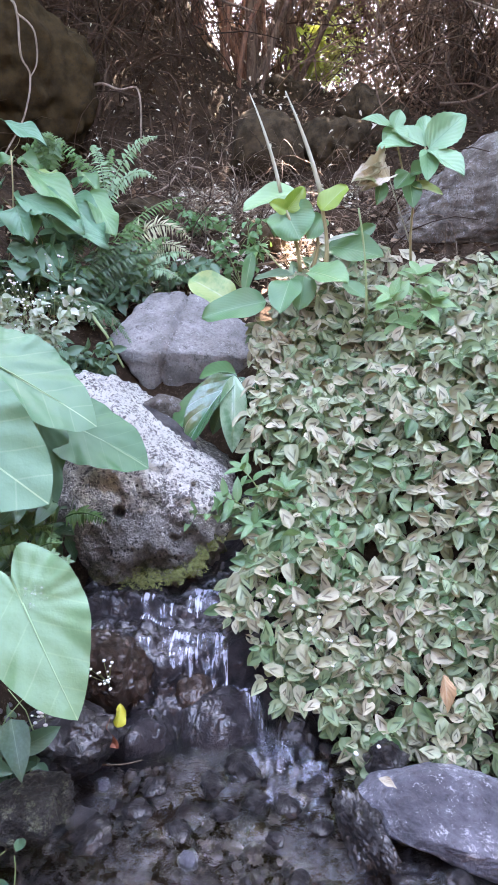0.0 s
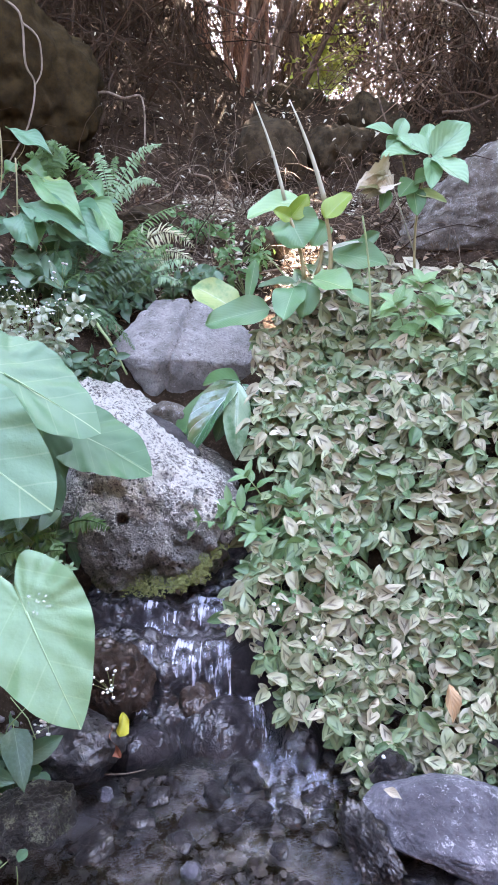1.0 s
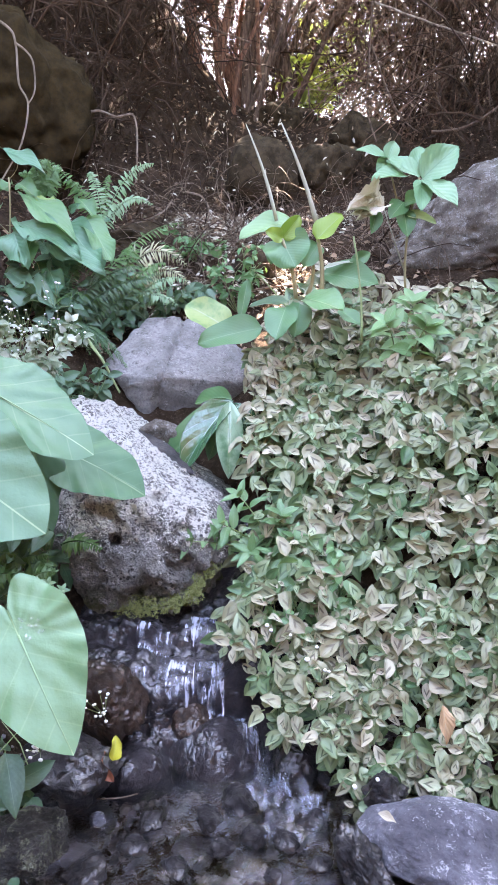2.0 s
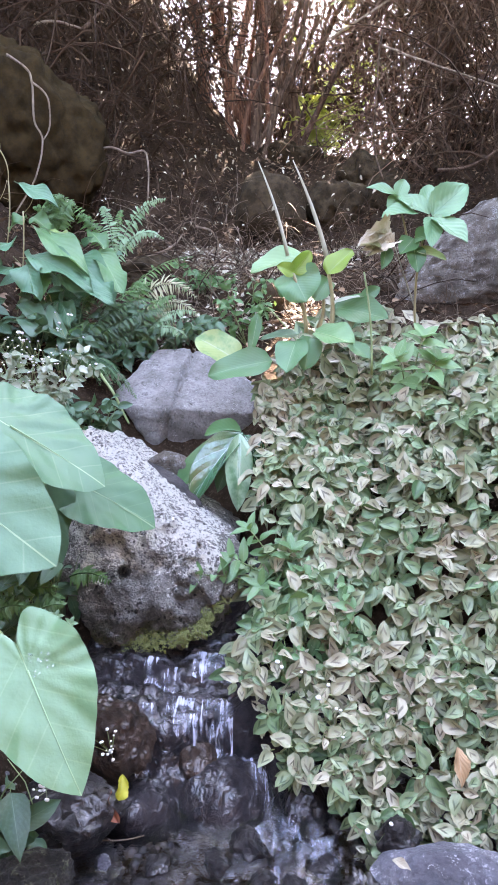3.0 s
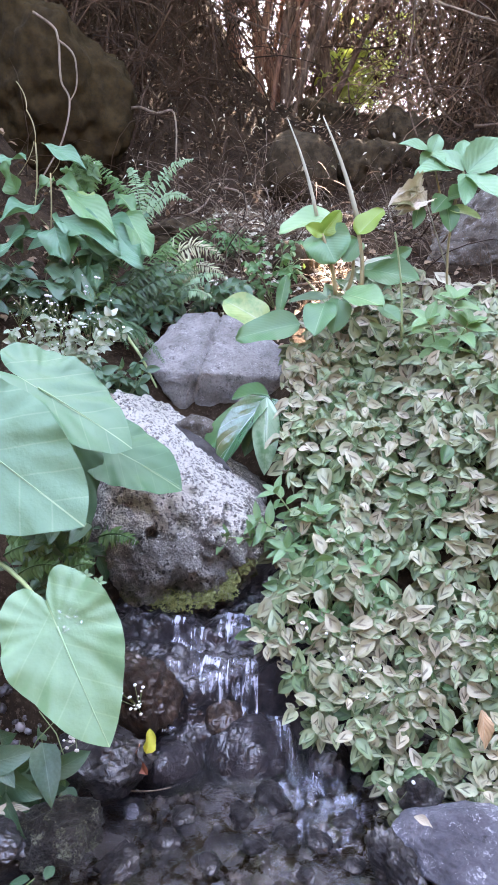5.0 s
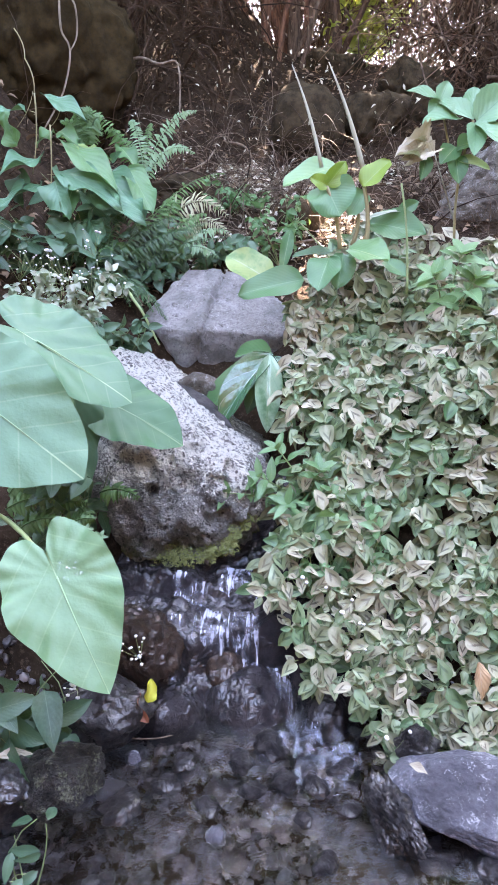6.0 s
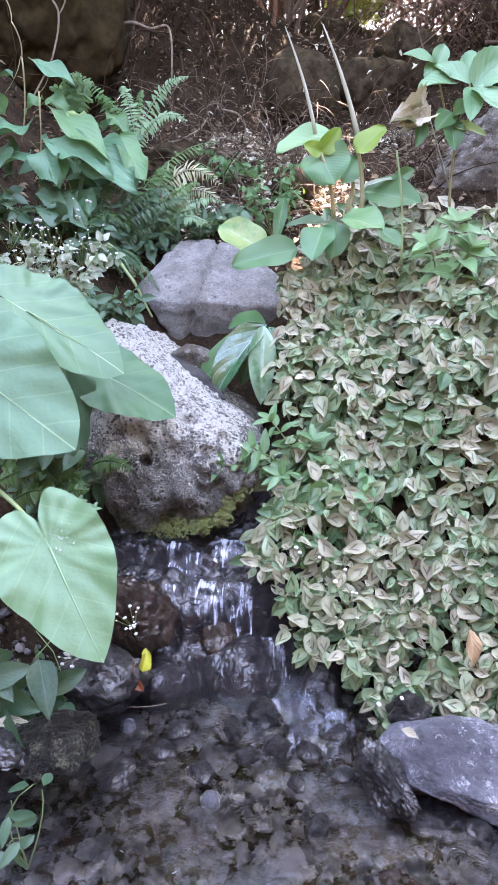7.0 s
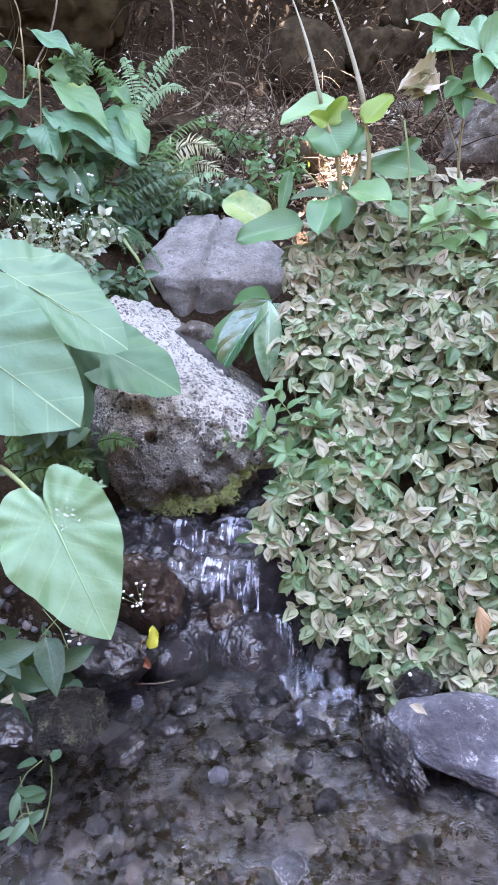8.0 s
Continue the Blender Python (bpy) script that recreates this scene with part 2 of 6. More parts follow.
def cover_material(name="creeper_leaf", wash=0.0):
    """Leaves of the creeping ground cover: pale margin, dark chevron towards the tip, light heart; wash shifts green to beige-pink."""
    n = Nodes(name, 0.42)
    uv = n.split(n.coords("UV"))
    ax = n.math("ABSOLUTE", n.math("SUBTRACT", uv[0], 0.5))
    c = n.chance()
    c2 = n.math("FRACT", n.math("MULTIPLY", c, 7.31))
    c3 = n.math("FRACT", n.math("MULTIPLY", c, 23.7))
    green = n.mix(c2, (0.06, 0.155, 0.06), (0.26, 0.36, 0.19))
    beige = n.mix(c2, (0.275, 0.272, 0.155), (0.475, 0.415, 0.30))
    tone = n.step(n.math("ADD", c3, n.math("MULTIPLY_ADD", n.math("SUBTRACT", n.noise(3.0, 2), 0.5), 1.3, wash)), -0.1, 1.1)
    base = n.mix(tone, green, beige)
    # the leaf's grain: fine mottling between the veins
    lat = n.math("PINGPONG", n.math("SUBTRACT", n.math("MULTIPLY", uv[1], 7), n.math("MULTIPLY", ax, 7)), 0.5)
    mott = n.noise(55, 3, 0.6)
    base = n.mix(n.math("MULTIPLY", n.step(mott, 0.45, 0.7), 0.35), base, n.mix(0.5, base, (0.09, 0.15, 0.07)))
    # V-shaped dark band, its point towards the tip
    wob = n.math("MULTIPLY_ADD", n.math("SUBTRACT", n.noise(30, 2), 0.5), 0.16, 0.69)
    chev = n.math("ABSOLUTE", n.math("SUBTRACT", n.math("ADD", uv[1], n.math("MULTIPLY", ax, 1.15)), wob))
    inside = n.math("MULTIPLY", n.step(ax, 0.36, 0.22), n.step(uv[1], 0.28, 0.46))
    band = n.math("MULTIPLY", n.math("MULTIPLY", n.step(chev, 0.15, 0.04), inside), n.math("MULTIPLY_ADD", c2, 0.35, 0.58))
    base = n.mix(band, base, n.mix(tone, (0.035, 0.085, 0.04), (0.10, 0.075, 0.055)))
    # light heart below the band
    heart_ = n.step(n.math("ADD", uv[1], n.math("MULTIPLY", ax, 1.15)), 0.55, 0.35)
    base = n.mix(n.math("MULTIPLY", heart_, 0.3), base, n.mix(tone, (0.20, 0.30, 0.17), (0.40, 0.36, 0.27)))
    base = n.mix(n.math("MULTIPLY", n.step(ax, 0.016, 0.004), 0.5), base, (0.16, 0.19, 0.10))
    n.bump(n.math("ADD", n.math("MULTIPLY", lat, 0.6), n.noise(90, 3)), 0.3, 0.003)
    n.set("Base Color", base)
    tr = n.node("ShaderNodeBsdfTranslucent", Color=n.mix(0.5, base, (0.2, 0.3, 0.05)))
    ms = n.node("ShaderNodeMixShader")
    n.feed(ms.inputs[0], 0.12)
    n.t.links.new(n.p.outputs[0], ms.inputs[1])
    n.t.links.new(tr.outputs[0], ms.inputs[2])
    n.t.links.new(ms.outputs[0], n.t.nodes["Material Output"].inputs["Surface"])
    return n.m


def rock_material(name, dark, light, rough=0.85, lichen=None, cover=0.5, height=None, moss=None, moss_height=None, scale=1.0, bump=0.7, holes=0.0, coarse=170, gloss=0.35):
    """Weathered stone; lichen grows above and moss below given heights in the world."""
    n = Nodes(name, rough, Specular_IOR_Level=gloss)
    co = n.coords()
    base = n.mix(n.step(n.noise(11 * scale, 6, 0.65), 0.3, 0.7), dark, light)
    base = n.mix(n.math("MULTIPLY", n.step(n.noise(120 * scale, 5, 0.7), 0.45, 0.7), 0.6), base, n.mix(0.5, dark, (0.03, 0.03, 0.03)))
    # shade of small hollows put into the colour, to strengthen the relief
    base = n.mix(n.step(n.noise(38 * scale, 7, 0.75), 0.45, 0.3), base, n.mix(0.6, dark, (0.015, 0.013, 0.012)))
    pits = n.voronoi(150 * scale)
    warp = n.node("ShaderNodeVectorMath")
    n.feed(warp.inputs[0], co)
    wn_ = n.node("ShaderNodeTexNoise", Scale=2.0)
    n.feed(warp.inputs[1], wn_.outputs["Color"])
    crack = n.math("MULTIPLY", n.step(n.voronoi(3.2 * scale, warp.outputs[0], "DISTANCE_TO_EDGE"), 0.022, 0.0), n.step(n.noise(5, 2), 0.42, 0.6))
    base = n.mix(n.math("MULTIPLY", crack, 0.2), base, (0.02, 0.018, 0.016))
    pos = n.split(n.node("ShaderNodeNewGeometry").outputs["Position"])
    if lichen:
        v = n.math("ADD", n.noise(coarse, 7, 0.85), n.math("MULTIPLY", n.math("SUBTRACT", n.noise(34, 5, 0.75), 0.5), 0.8))
        v = n.math("ADD", v, n.math("MULTIPLY", n.math("SUBTRACT", n.noise(11, 3, 0.6), 0.5), 0.3))
        if height:
            up = n.step(n.math("ADD", pos[2], n.math("MULTIPLY", n.noise(8, 4), 0.22)), *height)
            v = n.math("ADD", v, n.math("MULTIPLY", n.math("SUBTRACT", up, 1.0), 0.5))
        m = n.step(v, 1 - cover - 0.03, 1 - cover + 0.05)
        base = n.mix(m, base, lichen)
    # small holes as colour only: the darkness inside them painted as spots
    if holes:
        pit = n.math("MULTIPLY", n.step(n.voronoi(62), 0.42, 0.25), n.step(n.noise(17, 4, 0.7), 0.47, 0.56))
        base = n.mix(n.math("MULTIPLY", pit, holes), base, (0.035, 0.03, 0.026))
    if moss:
        m = n.math("MULTIPLY", n.step(n.noise(16, 5), 0.42, 0.58), n.step(pos[2], moss_height[1], moss_height[0]))
        base = n.mix(m, base, n.mix(n.noise(80, 3), moss, (0.03, 0.04, 0.012)))
    h = n.math("SUBTRACT", n.math("ADD", n.math("MULTIPLY", n.noise(45 * scale, 9, 0.75), 1.0), n.math("MULTIPLY", pits, 0.3)), n.math("MULTIPLY", crack, 0.1))
    n.bump(h, bump, 0.07)
    return n.done(base)


def wet_material(name, dark, light, scale=1.0, film_ior=1.7, relief=1.0):
    """Stone with a film of water on it."""
    n = Nodes(name, 0.5, Specular_IOR_Level=0.12, Coat_Weight=1.0, Coat_Roughness=0.03, Coat_IOR=film_ior)
    base = n.mix(n.step(n.noise(14 * scale, 6, 0.65), 0.3, 0.7), dark, light)
    base = n.mix(n.step(n.noise(90 * scale, 4), 0.55, 0.7), base, n.mix(0.5, base, (0.01, 0.01, 0.01)))
    n.set("Roughness", n.math("MULTIPLY_ADD", n.noise(60 * scale, 4), 0.3, 0.3))
    n.bump(n.noise(42 * scale, 8, 0.7, None, 0.6), 0.6 * relief, 0.05)
    film = n.node("ShaderNodeBump", Height=n.noise(40 * scale, 3, 0.5, None, 0.8), Strength=0.85 * relief, Distance=0.02)
    n.set("Coat Normal", film.outputs[0])
    n.set("Coat Weight", n.math("MULTIPLY_ADD", n.step(n.noise(9 * scale, 4, 0.6), 0.44, 0.58), 0.95, 0.05))
    return n.done(base)


def bark_material(name, dark, light):
    n = Nodes(name, 0.85, Specular_IOR_Level=0.2)
    v = n.scaled(12, 12, 2.0)
    base = n.mix(n.step(n.noise(3, 6, 0.7, v), 0.3, 0.7), dark, light)
    n.bump(n.noise(5, 6, 0.7, v), 0.7, 0.02)
    return n.done(base)


def plain_material(name, a, b, rough=0.6, scale=30.0, bump=0.2, gloss=0.5):
    n = Nodes(name, rough, Specular_IOR_Level=gloss)
    base = n.mix(n.math("MULTIPLY_ADD", n.chance(), 0.5, n.math("MULTIPLY", n.noise(scale, 4), 0.5)), a, b)
    n.bump(n.noise(scale * 2, 4), bump, 0.004)
    return n.done(base)


def pebble_material():
    """Wet pebbles: mostly dark, a few pale."""
    n = Nodes("stream_pebble", 0.4)
    c = n.chance()
    f = n.math("MULTIPLY_ADD", n.math("POWER", c, 2.6), 0.75, n.math("MULTIPLY", n.noise(90, 4), 0.3))
    hue = n.mix(n.math("FRACT", n.math("MULTIPLY", c, 13.7)), (0.23, 0.175, 0.15), (0.19, 0.185, 0.195))
    n.bump(n.noise(200, 4), 0.6, 0.004)
    return n.done(n.mix(f, (0.013, 0.010, 0.011), hue))


def ground_material():
    """Leaf litter and dark soil, with grit where the stream runs."""
    n = Nodes("litter_soil", 0.95, Specular_IOR_Level=0.1)
    base = n.mix(n.step(n.noise(5, 6, 0.7), 0.3, 0.7), (0.020, 0.012, 0.007), (0.075, 0.047, 0.029))
    base = n.mix(n.step(n.noise(70, 4, 0.7), 0.52, 0.66), base, n.mix(n.noise(9, 2), (0.035, 0.022, 0.014), (0.17, 0.115, 0.08)))
    n.bump(n.noise(30, 8, 0.75), 0.9, 0.05)
    return n.done(base)


def water_material(name):
    """Clear running water: a calm skin with patches of sharp wavelets."""
    n = Nodes(name, 0.01, IOR=1.46, Transmission_Weight=1.0)
    patch = n.step(n.noise(5, 3, 0.6), 0.45, 0.65)
    wavelets = n.math("MULTIPLY", n.noise(75, 3, 0.55, n.scaled(0.7, 1.3, 1), 1.0), n.math("MULTIPLY_ADD", patch, 1.2, 0.16))
    chop = n.math("MULTIPLY", n.noise(30, 3, 0.55, None, 1.2), n.math("MULTIPLY_ADD", n.step(n.noise(3.2, 2), 0.42, 0.62), 0.8, 0.1))
    n.bump(n.math("ADD", n.math("ADD", n.math("MULTIPLY", n.noise(14, 3, 0.5, None, 0.6), 0.8), chop), wavelets), 0.38, 0.02)
    return n.done((0.85, 0.86, 0.88))


M_GROUND = ground_material()
M_TARO = leaf_material("taro_leaf", (0.075, 0.19, 0.10), (0.10, 0.225, 0.12), (0.30, 0.44, 0.24), 0.42, 0.12, 7.0, gloss=0.5, rib=0.2, wide=0.004, relief=0.4)
M_TARO_DARK = leaf_material("taro_leaf_dark", (0.052, 0.155, 0.07), (0.072, 0.185, 0.085), (0.2, 0.33, 0.17), 0.45, 0.15, 9.0, gloss=0.4, rib=0.16, wide=0.006)
M_TARO_LOW = leaf_material("taro_leaf_pale", (0.088, 0.225, 0.100), (0.138, 0.278, 0.132), (0.32, 0.45, 0.23), 0.40, 0.14, 7.0, gloss=0.65, rib=0.2, wide=0.003, relief=0.3)
M_COVER = cover_material()
M_COVER_BEIGE = cover_material("creeper_leaf_beige", 0.28)
M_COVER_GREEN = cover_material("creeper_leaf_green", -0.75)
M_GREEN = leaf_material("green_leaf", (0.05, 0.15, 0.055), (0.11, 0.27, 0.11), (0.24, 0.36, 0.17))
M_BLUE = leaf_material("dark_leaf", (0.04, 0.11, 0.06), (0.105, 0.20, 0.12), (0.15, 0.26, 0.15))
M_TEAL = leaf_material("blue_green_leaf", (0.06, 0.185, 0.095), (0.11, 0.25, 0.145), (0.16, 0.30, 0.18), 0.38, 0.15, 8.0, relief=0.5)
M_FRESH = leaf_material("fresh_leaf", (0.13, 0.30, 0.12), (0.22, 0.40, 0.19), (0.34, 0.46, 0.24))
M_RIBBED = leaf_material("ribbed_leaf", (0.11, 0.27, 0.125), (0.18, 0.35, 0.19), (0.10, 0.24, 0.13), 0.35, 0.2, 7.0, rib=0.5, relief=0.4)
M_YELLOW = leaf_material("yellowing_leaf", (0.22, 0.36, 0.12), (0.36, 0.44, 0.18), (0.42, 0.48, 0.28), patch=(0.13, 0.30, 0.11))
M_TUBER = leaf_material("smooth_broad_leaf", (0.07, 0.20, 0.085), (0.12, 0.27, 0.125), (0.16, 0.32, 0.15), 0.34, 0.22, 12.0, rib=0.08)
# shaded copy of the dark leaf: the undergrowth's shade put into its colour
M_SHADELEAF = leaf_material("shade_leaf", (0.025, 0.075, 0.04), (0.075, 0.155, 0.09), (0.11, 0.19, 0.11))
# lit copy of the blue-green leaf: light put into a brighter colour
M_LEFTLIT = leaf_material("painted_lit_leaf", (0.095, 0.24, 0.10), (0.15, 0.30, 0.14), (0.2, 0.34, 0.17), 0.38, 0.25, 8.0, relief=0.5)
M_LIME = leaf_material("lime_leaf", (0.15, 0.29, 0.035), (0.25, 0.38, 0.07), (0.3, 0.42, 0.14), 0.35, 0.35)
M_WEED = leaf_material("weed_leaf", (0.085, 0.205, 0.085), (0.16, 0.31, 0.145), (0.24, 0.36, 0.19))
# dark copy of the fern leaf, for fronds low in the undergrowth
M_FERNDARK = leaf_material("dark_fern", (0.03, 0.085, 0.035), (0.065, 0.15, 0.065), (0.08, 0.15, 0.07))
M_FERN = leaf_material("fern_leaf", (0.05, 0.14, 0.04), (0.10, 0.22, 0.07), (0.12, 0.2, 0.08))
M_STEM = plain_material("green_stem", (0.16, 0.24, 0.09), (0.26, 0.32, 0.14), 0.5)
M_RIB = plain_material("pale_rib", (0.17, 0.32, 0.15), (0.24, 0.38, 0.19), 0.45)
M_STALK = plain_material("ochre_stalk", (0.26, 0.22, 0.10), (0.34, 0.30, 0.16), 0.55)
M_DRY = plain_material("dry_stalk", (0.30, 0.29, 0.20), (0.42, 0.41, 0.30), 0.7)
M_DEAD = plain_material("dead_leaf", (0.10, 0.06, 0.035), (0.36, 0.25, 0.16), 0.8, gloss=0.25)
M_PALE = plain_material("pale_dead_leaf", (0.40, 0.35, 0.25), (0.68, 0.63, 0.50), 0.6)
M_WITHER = leaf_material("withered_leaf", (0.42, 0.37, 0.26), (0.62, 0.55, 0.42), (0.22, 0.17, 0.08), 0.7, 0.2, 7.0, patch=(0.34, 0.27, 0.16), rib=0.5, relief=0.6)
M_PALELEAF = leaf_material("pale_leaf", (0.18, 0.29, 0.17), (0.45, 0.48, 0.38), (0.5, 0.52, 0.42))
# lit copy of the fern leaf: the light it catches put into colour
M_FERNLIT = leaf_material("lit_fern", (0.16, 0.31, 0.16), (0.24, 0.38, 0.21), (0.24, 0.34, 0.18))
M_FERNDRY = leaf_material("dry_fern", (0.30, 0.32, 0.18), (0.48, 0.46, 0.29), (0.4, 0.4, 0.24))
M_BOULDER = rock_material("lichened_stone", (0.165, 0.15, 0.128), (0.44, 0.41, 0.36), 0.9, (0.88, 0.85, 0.75), 0.57, (0.32, 0.68), (0.13, 0.15, 0.04), (0.24, 0.36), bump=0.9, holes=0.85, coarse=105)
M_GREY = rock_material("grey_stone", (0.155, 0.145, 0.132), (0.295, 0.28, 0.258), 0.8, (0.40, 0.38, 0.355), 0.36, scale=0.7, bump=0.4)
M_ROUGH = rock_material("rough_stone", (0.11, 0.09, 0.07), (0.27, 0.24, 0.20), 0.9, (0.42, 0.41, 0.39), 0.4)
# two near-black browns, with the thicket's shade put into the stone colour
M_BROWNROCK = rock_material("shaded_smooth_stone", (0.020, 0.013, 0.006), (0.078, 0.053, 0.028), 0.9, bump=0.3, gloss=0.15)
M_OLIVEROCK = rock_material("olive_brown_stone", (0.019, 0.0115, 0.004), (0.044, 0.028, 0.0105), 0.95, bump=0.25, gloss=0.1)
M_WET = wet_material("wet_stone", (0.012, 0.011, 0.012), (0.055, 0.05, 0.048))
M_CASCADE = wet_material("cascade_stone", (0.010, 0.009, 0.011), (0.045, 0.038, 0.040), 1.0, 1.8, 1.0)
M_WETBROWN = wet_material("wet_brown_stone", (0.020, 0.013, 0.009), (0.075, 0.045, 0.031))
M_SLAB = rock_material("blue_grey_slab", (0.055, 0.055, 0.064), (0.165, 0.165, 0.19), 0.42, (0.42, 0.42, 0.44), 0.40, scale=0.6, bump=0.5)
M_DARKSTONE = rock_material("dark_stone", (0.035, 0.032, 0.03), (0.11, 0.10, 0.095), 0.75, bump=0.6)
M_DAMP = rock_material("damp_stone", (0.025, 0.023, 0.02), (0.10, 0.09, 0.08), 0.35, (0.24, 0.25, 0.17), 0.42, bump=1.0)
M_BED = pebble_material()
M_WATER = water_material("stream_water")
M_BARK = bark_material("brown_bark", (0.05, 0.032, 0.022), (0.17, 0.11, 0.075))
M_REDBARK = bark_material("red_bark", (0.08, 0.04, 0.028), (0.25, 0.125, 0.075))
# same twigs twice: the thicket's shade and light put into two colours
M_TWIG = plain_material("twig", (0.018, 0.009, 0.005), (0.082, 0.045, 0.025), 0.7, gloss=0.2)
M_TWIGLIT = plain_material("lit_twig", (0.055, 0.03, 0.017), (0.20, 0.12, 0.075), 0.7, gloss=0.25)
M_PALEBARK = bark_material("pale_bark", (0.12, 0.085, 0.06), (0.30, 0.23, 0.17))
# sunlight is put into this leaf's bright colour; the canopy shades it
M_LIT = leaf_material("sun_coloured_leaf", (0.38, 0.44, 0.07), (0.56, 0.57, 0.14), glow=0.6)
# the pale side veins paint white gloss streaks on the dark leaf
M_SHEENSTRIPE = leaf_material("striped_leaf", (0.018, 0.085, 0.035), (0.035, 0.12, 0.05), (0.34, 0.46, 0.38), 0.16, 0.1, 4.0, patch=(0.05, 0.17, 0.085), gloss=1.0, rib=0.55, relief=0.5)
M_PALESTRIPE = leaf_material("pale_striped_leaf", (0.22, 0.36, 0.22), (0.36, 0.48, 0.33), (0.06, 0.18, 0.08), 0.28, 0.1, 5.0, patch=(0.06, 0.20, 0.08), gloss=0.9, rib=0.3)
M_CANOPY = leaf_material("unseen_canopy_leaf", (0.03, 0.055, 0.018), (0.07, 0.10, 0.035), glow=0.3)
M_PETAL = plain_material("white_petal", (0.75, 0.75, 0.72), (0.85, 0.85, 0.82), 0.5)
M_MOSS = plain_material("moss", (0.09, 0.11, 0.03), (0.33, 0.36, 0.15), 0.95, 60, gloss=0.2)


# ---- the lie of the land ----
def smooth(a, b, x):
    t = np.clip((x - a) / (b - a), 0, 1)
    return t * t * (3 - 2 * t)


def mound(x, y):
    """The surface that the creeper's stems grow from."""
    return 0.03 + 0.60 * (y - 1.42) + 0.32 * np.exp(-((x - 0.85) / 0.38) ** 2 - ((y - 2.1) / 0.42) ** 2)


def land(x, y):
    """Height of the ground."""
    x, y = np.asarray(x, float), np.asarray(y, float)
    # the channel rises in steps to the boulder and beyond
    chan = -0.07 - 0.07 * smooth(1.42, 1.5, y) + 0.17 * smooth(1.6, 2.1, y) + 0.45 * smooth(2.1, 3.0, y)
    back = np.interp(y, [1.4, 2.0, 3.0, 3.7, 4.5, 6.0, 8.6, 9.5, 14.0, 40.0], [0.0, 0.25, 0.62, 0.98, 1.36, 1.62, 2.75, 2.85, 2.6, 2.4])
    z = np.where(y < 2.1, chan, np.minimum(chan, back))
    z = np.where(y >= 2.1, back + (chan - back) * (1 - smooth(2.1, 3.0, y)), chan)
    right = smooth(0.0, 0.28, x - 0.02 + 0.25 * np.clip(1.64 - y, -0.5, 0.15) * -1.0)
    m = np.clip(mound(x, y) - 0.09, -0.07, 1.12 + 0.2 * (x - 0.5))
    z = np.where(y < 3.3, z + (np.maximum(m, z) - z) * right * (1 - smooth(2.9, 3.3, y)), z)
    left = smooth(-0.50, -0.85, x)
    bank = np.interp(y, [0.2, 1.0, 1.6, 2.4, 3.2, 4.0], [0.0, 0.06, 0.20, 0.5, 0.85, 1.15])
    z = np.where(y < 4.0, z + (np.maximum(bank, z) - z) * left * smooth(0.3, 1.0, y), z)
    z = z + 3.6 * smooth(0.3, -2.6, x) * smooth(5.5, 10.0, y) * (1 - smooth(14, 24, y))
    z = z + 1.5 * smooth(1.6, 4.2, x) * smooth(4.0, 9.0, y) * (1 - smooth(14, 24, y))
    near = 1 - smooth(12, 30, np.hypot(x, y))
    p = np.stack([x.ravel(), y.ravel(), 0 * x.ravel()], -1)
    n = (0.05 * fbm(p, 1.7, 4, 3)).reshape(x.shape) * smooth(2.5, 4.5, y) * near + (0.012 * fbm(p, 9, 3, 9)).reshape(x.shape) * near
    z = z + n - 0.22 * np.exp(-((x + 0.40) / 0.34) ** 2 - ((y - 2.80) / 0.30) ** 2)
    # unseen banks, raised beside and behind the camera to cut down sky light
    z = z + 4.6 * smooth(-1.3, -3.8, x) * (1 - smooth(4.0, 7.0, y)) * near + 4.6 * smooth(1.6, 4.2, x) * (1 - smooth(4.0, 7.0, y)) * near
    z = z + 4.0 * smooth(-1.6, -5.0, y) * near
    return z


def spread(lo, hi, fine_lo, fine_hi, step, grow=1.25):
    mid = list(np.arange(fine_lo, fine_hi + step / 2, step))
    a, s = [], step
    while (a[-1] if a else fine_hi) < hi:
        s *= grow
        a.append((a[-1] if a else fine_hi) + s)
    b, s = [], step
    while (b[-1] if b else fine_lo) > lo:
        s *= grow
        b.append((b[-1] if b else fine_lo) - s)
    return np.array(b[::-1] + mid + a)


def build_ground():
    xs, ys = spread(-1500, 1500, -2.2, 2.2, 0.035), spread(-1500, 1500, 0.4, 9.5, 0.04)
    X, Y = np.meshgrid(xs, ys)
    Z = land(X, Y)
    n = len(xs)
    faces = [(i * n + j, i * n + j + 1, (i + 1) * n + j + 1, (i + 1) * n + j) for i in range(len(ys) - 1) for j in range(n - 1)]
    me = mesh_of("ground", np.stack([X, Y, Z], -1).reshape(-1, 3), faces, None, M_GROUND)
    tagged(new("ground", me), "dark soil bank with dry leaf litter and roots", "ground", "", "structure")


